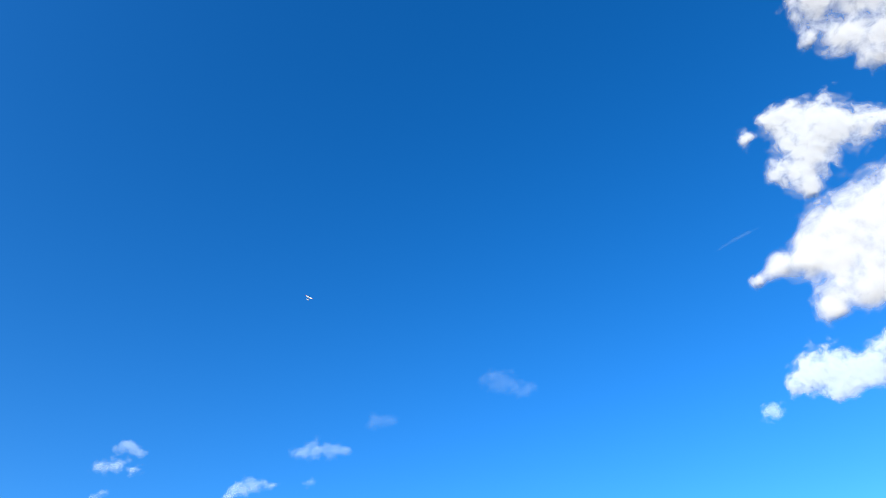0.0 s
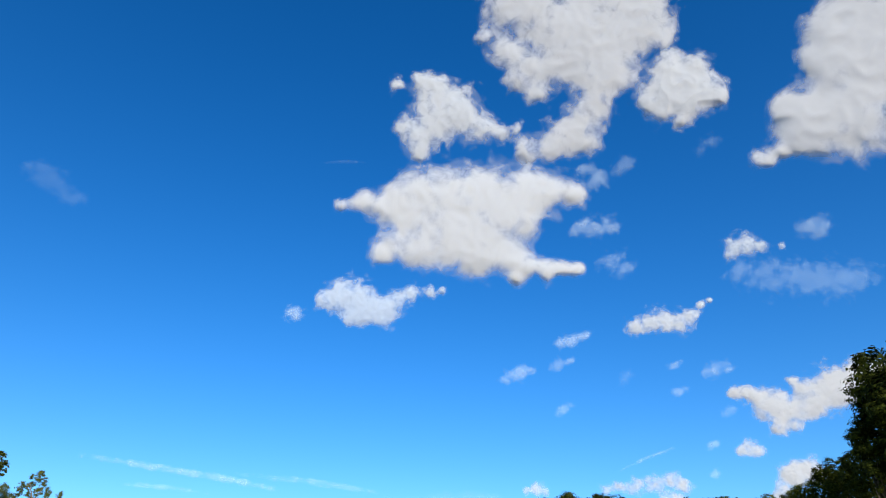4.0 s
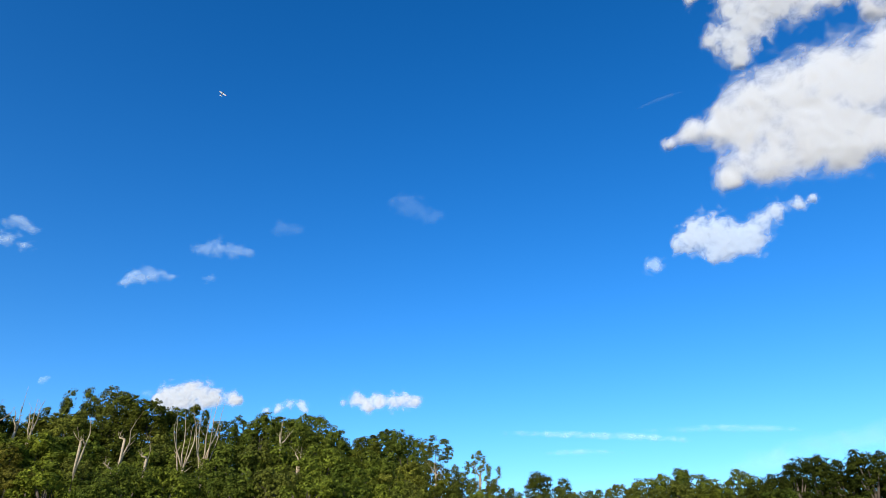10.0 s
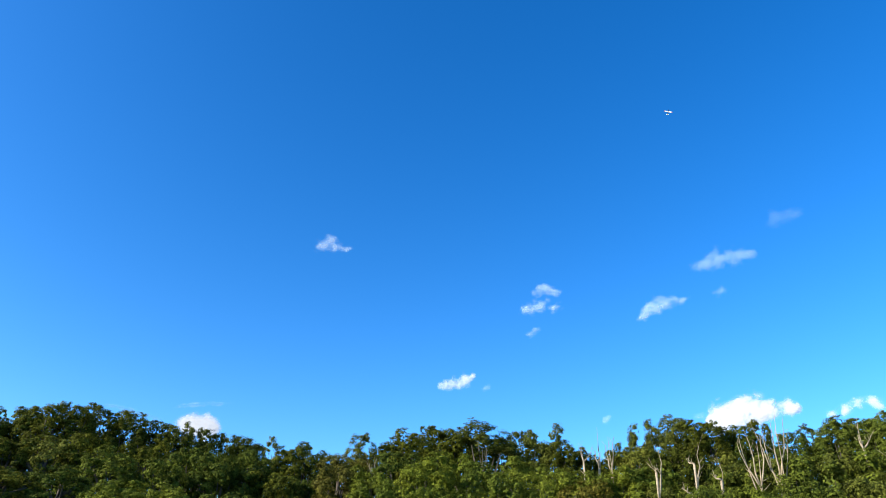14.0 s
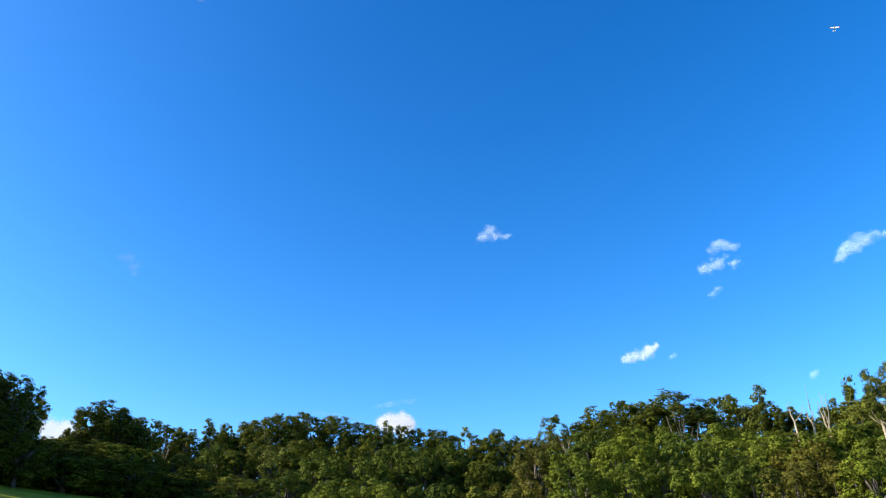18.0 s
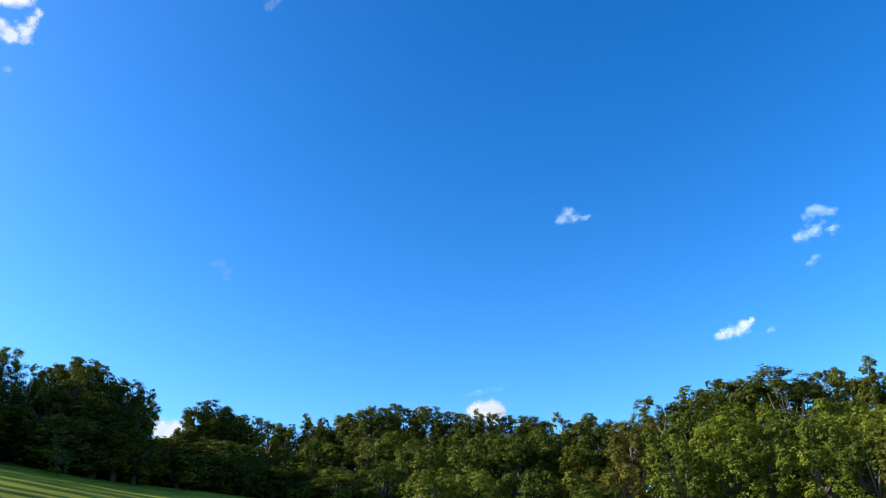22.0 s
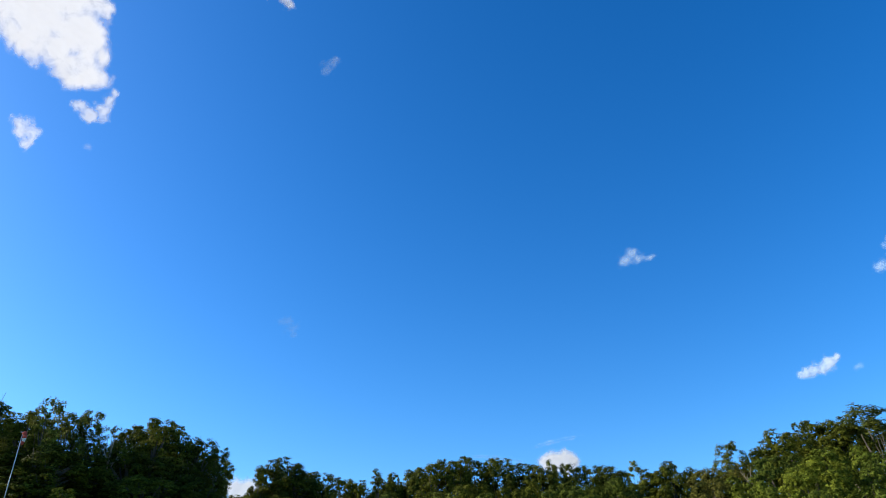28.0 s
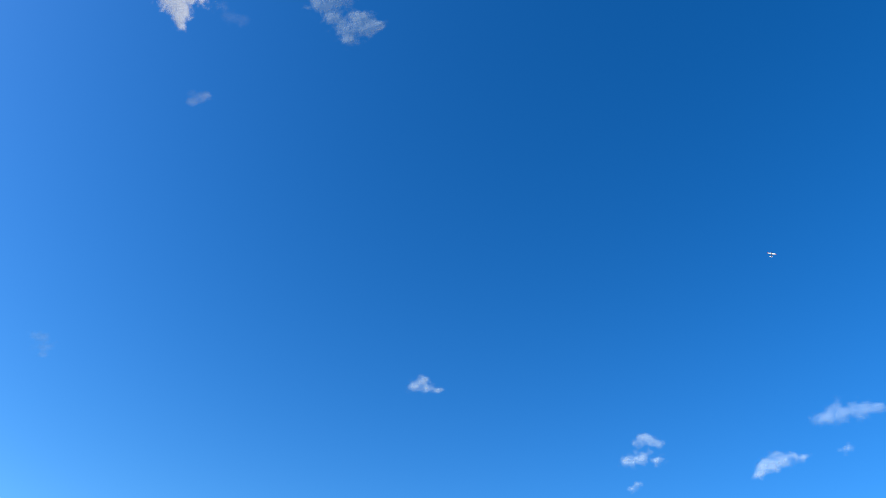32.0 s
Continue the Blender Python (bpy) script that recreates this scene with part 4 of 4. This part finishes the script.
cloud(-45.1, 21.0, 1.05, 0.27, "thin torn white cloud wisp", [(-24, -8, 25), (26, 4, 15)])
cloud(-40.9, 20.2, 1.05, 0.30, "thin torn white cloud wisp", [(-40, -16, 20), (3, -2, 33), (40, 12, 20)])
cloud(-44.7, 17.2, 1.05, 0.23, "thin torn white cloud wisp", [(0, 2, 24)])
cloud(-50.2, 19.4, 1.05, 0.09, "thin torn white cloud wisp", [(-2, 2, 24)])
cloud(-42.1, 11.1, 0.90, 0.85, "small low white cloud strip", [(-36, -1, 16), (1, 3, 24), (34, -5, 16)])
cloud(0.4, 30.4, 1.13, 0.06, "faint white cloud wisp", [(-67, 28, 31), (-26, 7, 40), (32, -16, 32), (68, -28, 21)])
cloud(17.9, 13.8, 0.98, 0.95, "white cumulus cloud low behind the trees", [(-129, -9, 25), (-89, 10, 36), (-40, 25, 38), (3, 23, 35), (55, 15, 35), (108, 12, 25), (-112, -25, 28), (-51, -10, 35), (18, -2, 30), (129, 10, 15)])
cloud(11.0, 13.7, 0.98, 0.80, "small white cloud strip", [(-70, -13, 15), (-31, -7, 17), (9, 7, 17), (47, 15, 19), (66, -3, 19)])
cloud(3.4, 14.4, 0.98, 0.92, "white elongated cumulus cloud low above the trees", [(-132, -3, 14), (-84, 10, 25), (-50, -8, 21), (-4, 4, 27), (50, 7, 31), (95, 9, 27), (130, 3, 20), (-39, -18, 16)])
cloud(21.7, 14.1, 0.99, 0.22, "tiny white cloud puff", [(0, -2, 15)])
cloud(53.1, 28.0, 1.10, 0.36, "small white cloud puff", [(-42, -10, 23), (-17, 17, 20), (14, -8, 20), (50, -10, 10)])
cloud(33.1, 24.6, 1.07, 0.29, "thin torn white cloud wisp", [(-32, 10, 19), (-1, 8, 22), (28, -6, 16)])
cloud(33.9, 23.3, 1.10, 0.36, "small white cloud strip", [(-50, -3, 19), (3, 5, 27), (53, -1, 16)])
cloud(34.7, 21.4, 1.10, 0.29, "tiny white cloud puff", [(-8, -8, 13), (10, 5, 11)])
cloud(23.4, 22.5, 1.06, 0.32, "small white cloud strip", [(-73, -23, 13), (-52, -2, 21), (-18, 14, 31), (30, 20, 23), (74, 23, 13)])
cloud(17.6, 25.6, 1.10, 0.20, "thin torn white cloud wisp", [(-78, -3, 23), (-27, 8, 36), (31, 10, 28), (73, 7, 18)])
cloud(18.7, 23.3, 1.06, 0.20, "tiny white cloud puff", [(-1, 1, 15)])
cloud(12.5, 28.1, 1.10, 0.05, "faint white cloud wisp", [(-30, -1, 25), (1, -2, 30), (31, -3, 17)])
cloud(41.3, 17.3, 1.10, 0.74, "small white elongated cloud", [(-52, -17, 16), (-24, -11, 21), (7, -4, 24), (35, 8, 19), (56, 19, 11)])
cloud(39.0, 16.8, 1.10, 0.22, "tiny white cloud puff", [(2, -1, 13)])
cloud(29.0, 14.2, 1.20, 0.23, "tiny white cloud puff", [(1, 0, 13)])
cloud(62.0, 12.5, 0.96, 1.00, "white cloud top behind the trees", [(-48, 6, 29), (-18, 14, 31), (16, 16, 31), (45, 6, 23), (-17, -13, 36), (23, -13, 34)])
cloud(87.2, 10.7, 0.96, 0.95, "low white cloud behind the trees", [(-47, 15, 30), (-10, 12, 35), (27, 5, 30), (47, -13, 27), (-26, -12, 35), (11, -13, 35)])
cloud(85.0, 23.4, 1.06, 0.18, "faint white cloud wisp", [(-18, 23, 22), (6, -1, 22), (16, -25, 12)])
cloud(83.3, 44.9, 1.25, 0.23, "thin torn white cloud wisp", [(-10, -19, 17), (0, 7, 20), (12, 24, 10)])
cloud(111.0, 41.2, 0.90, 1.00, "bright white cumulus cloud with frayed edge", [(-41, 23, 65), (30, 43, 72), (96, 77, 61), (43, -44, 58), (115, -27, 62), (141, 43, 41), (-52, -37, 45), (125, -95, 39), (174, -66, 39), (183, 7, 23), (-54, 107, 73), (39, 158, 69), (-115, 20, 62), (132, 152, 27), (-183, 53, 69)])
cloud(104.8, 37.7, 1.16, 0.78, "small ragged white cumulus cloud", [(-30, -29, 25), (16, -12, 32), (31, 28, 22), (-8, -45, 17), (40, 55, 13), (-50, -14, 17)])
cloud(109.4, 34.1, 1.10, 0.80, "small ragged white cumulus cloud", [(-14, 26, 30), (22, 10, 25), (12, -28, 20), (-19, -7, 16)])
cloud(104.6, 34.5, 1.16, 0.22, "tiny white cloud puff", [(1, 1, 13)])
cloud(89.3, 50.0, 1.30, 0.80, "ragged white cloud high overhead", [(-24, 8, 41), (3, -22, 28), (-60, 17, 48), (9, 70, 37), (21, -46, 15)])
cloud(70.8, 55.6, 1.34, 0.36, "ragged white cloud high overhead", [(-106, 9, 33), (-62, 54, 41), (17, -24, 43), (70, 1, 32), (23, -70, 21), (98, 21, 17), (-56, -20, 25), (31, 22, 25)])
cloud(84.7, 51.8, 1.30, 0.06, "faint white cloud wisp", [(-2, -14, 27), (43, -3, 23), (-40, 0, 18)])
streak(-14.6, 11.5, 795, 16, -34, 0.30, "long thin cirrus streak above the trees")
streak(-24.1, 11.4, 544, 16, -21, 0.20, "long thin cirrus streak above the trees")
streak(-33.1, 9.9, 949, 56, 39, 0.15, "broad faint cirrus veil above the trees")
streak(-13.1, 10.3, 313, 12, -3, 0.20, "short faint cirrus streak above the trees")
streak(-50.9, 13.2, 216, 9, 37, 0.20, "faint straight vapour streak above the trees")
streak(67.1, 13.1, 229, 11, -18, 0.20, "faint thin cirrus streak above the trees")
streak(62.0, 14.2, 231, 11, 18, 0.16, "faint thin cirrus streak above the trees")
streak(-24.0, 37.3, 179, 8, 11, 0.05, "faint thin cirrus wisp")


# ---- things on the field ----
def on_ground(az, r):
    x, y = -r * math.sin(radians(az)), r * math.cos(radians(az))
    return x, y, ground_height(x, y)


def build_windsock():
    x, y, z = on_ground(103.2, 61.0)
    root = tagged(new("windsock"), "red and white windsock hanging limp from a tall grey pole", "windsock")
    root.matrix_basis = pose(x, y, z - 0.05)
    v, f = tube([(0, 0, 0), (0, 0, 2.1), (0, 0, 4.2), (0, 0, 6.35)], [0.04, 0.037, 0.034, 0.03], 12)
    part("pole", mesh_of("pole", v, f, STEEL, True), root, "grey galvanised pole")
    v, f = tube([(0, 0, -0.02), (0, 0, 0.05), (0, 0, 0.06)], [0.35, 0.33, 0.2], 16)
    part("base_plate", mesh_of("base_plate", v, f, STEEL), root)
    ring = [tube([(0.04 + 0.12 * (1 - math.cos(a)), 0.12 * math.sin(a), 6.28), (0.04 + 0.12 * (1 - math.cos(a + 0.4)), 0.12 * math.sin(a + 0.4), 6.28)], [0.012, 0.012], 5) for a in [0.3927 * k for k in range(16)]]
    v, f = joined(ring)
    part("hoop", mesh_of("hoop", v, f, STEEL), root)
    # the cloth hangs down beside the pole in three bands
    for k, (name, cloth) in enumerate((("red_band", RED_CLOTH), ("red_band", RED_CLOTH), ("white_band", WHITE_CLOTH), ("red_band", RED_CLOTH))):
        pts, radii = [], []
        for j in range(5):
            h = (k + j / 4) / 4
            pts.append((0.10 + 0.06 * math.sin(h * 2.6), 0.14 + 0.10 * math.sin(h * 3), 6.3 - 0.95 * h))
            radii.append(0.125 * (1.25 - 0.5 * h) * (1 + 0.12 * math.sin(h * 17)))
        v, f = tube(pts, radii, 12)
        part(name, mesh_of(name, v, f, cloth, True), root)
    return root


build_windsock()


def build_net_frame():
    x, y, z = on_ground(103.5, 60.0)
    root = tagged(new("net_frame"), "small grey framed net panel standing beside the windsock pole", "net panel")
    root.matrix_basis = pose(x, y, z - 0.03, 0, 0, 103.4 + 8)
    for sx in (-0.5, 0.5):
        v, f = tube([(sx, 0, 0), (sx, 0, 1.18)], [0.022, 0.022], 8)
        part("post", mesh_of("post", v, f, NET, True), root)
    v, f = tube([(-0.52, 0, 1.18), (0.52, 0, 1.18)], [0.022, 0.022], 8)
    part("top_rail", mesh_of("top_rail", v, f, NET, True), root)
    v, f = tube([(-0.52, 0, 0.12), (0.52, 0, 0.12)], [0.02, 0.02], 8)
    part("bottom_rail", mesh_of("bottom_rail", v, f, NET, True), root)
    wires = []
    for k in range(1, 24):
        wires.append(tube([(-0.5 + k * 0.0417, 0, 0.12), (-0.5 + k * 0.0417, 0, 1.17)], [0.006, 0.006], 4))
    for k in range(1, 22):
        wires.append(tube([(-0.5, 0.004, 0.12 + k * 0.049), (0.5, 0.004, 0.12 + k * 0.049)], [0.006, 0.006], 4))
    v, f = joined(wires)
    part("netting", mesh_of("netting", v, f, NET), root, "fine dark grey netting")
    return root


build_net_frame()


def build_path():
    verts, faces = [], []
    n = 24
    for k in range(n + 1):
        az = 97.0 + 4.4 * k / n
        mid = 65.5 + 0.8 * math.sin(k * 0.35)
        w = 0.55 + 0.15 * math.sin(k * 1.3)
        for r in (mid - w, mid + w):
            x, y, z = on_ground(az, r)
            verts.append((x, y, z + 0.10))
    for k in range(n):
        faces.append((2 * k, 2 * k + 1, 2 * k + 3, 2 * k + 2))
    tagged(new("path", mesh_of("path", verts, faces, EARTH, True)), "strip of bare pale earth along the wood's edge", "path", kind="structure")


build_path()


PLANE_AZ, PLANE_EL = 20.3, 37.8


def build_model_plane():
    """A small foam model aeroplane in flight, banked, seen from below."""
    at = toward(PLANE_AZ, PLANE_EL) * 128
    root = tagged(new("model_plane"), "small white model aeroplane with red trim flying in the sky", "model aeroplane")
    way = toward(PLANE_AZ, PLANE_EL)
    across = Vector((math.cos(radians(PLANE_AZ)), math.sin(radians(PLANE_AZ)), 0))
    span = (across * 0.92 - across.cross(way) * 0.38).normalized()
    top = toward(SUN_AZ, SUN_EL) * 0.7 - way * 0.5
    top = (top - span * top.dot(span)).normalized()
    turn = Matrix((span, top.cross(span), top)).transposed().to_4x4()
    root.matrix_basis = Matrix.Translation(at + Vector(EYE)) @ turn
    v, f = tube([(0, 0.48, 0), (0, 0.40, 0), (0, 0.15, 0.01), (0, -0.25, 0.02), (0, -0.55, 0.03)], [0.02, 0.055, 0.065, 0.045, 0.015], 10)
    part("fuselage", mesh_of("fuselage", v, f, BLACK_TRIM, True), root, "dark slender fuselage")
    for s in (-1, 1):
        outline = [(0.05, 0.18, 0.05), (0.45, 0.17, 0.07), (0.66, 0.12, 0.09), (0.68, 0.02, 0.09), (0.45, -0.04, 0.07), (0.05, -0.06, 0.05)]
        low = [(s * a, b, c) for a, b, c in outline]
        top = [(s * a, b * 0.96, c + 0.022) for a, b, c in outline]
        faces = [(0, 1, 2, 3, 4, 5), (11, 10, 9, 8, 7, 6)] + [(k, (k + 1) % 6, 6 + (k + 1) % 6, 6 + k) for k in range(6)]
        wing = part("wing", mesh_of("wing", low + top, faces, WHITE_FOAM), root, "white foam wing")
        tip = [(s * a, b, c) for a, b, c in ((0.60, 0.15, 0.078), (0.71, 0.12, 0.088), (0.72, 0.0, 0.088), (0.60, 0.0, 0.078))]
        tip += [(a, b, c + 0.034) for a, b, c in tip]
        part("wing_tip", mesh_of("wing_tip", tip, [(0, 1, 2, 3), (7, 6, 5, 4)] + [(k, (k + 1) % 4, 4 + (k + 1) % 4, 4 + k) for k in range(4)], RED_CLOTH), wing, "red wing tip")
    for name, pts in (("tailplane", [(-0.24, -0.42, 0.04), (0.24, -0.42, 0.04), (0.2, -0.56, 0.04), (-0.2, -0.56, 0.04)]), ("tail_fin", [(0, -0.38, 0.03), (0, -0.5, 0.22), (0, -0.5, 0.22), (0, -0.57, 0.03)])):
        off = Vector((0, 0, 0.012)) if name == "tailplane" else Vector((0.012, 0, 0))
        verts = [Vector(p) for p in pts] + [Vector(p) + off for p in pts]
        part(name, mesh_of(name, verts, [(0, 1, 2, 3), (7, 6, 5, 4)] + [(k, (k + 1) % 4, 4 + (k + 1) % 4, 4 + k) for k in range(4)], RED_CLOTH if name == "tail_fin" else WHITE_FOAM), root)
    return root


build_model_plane()
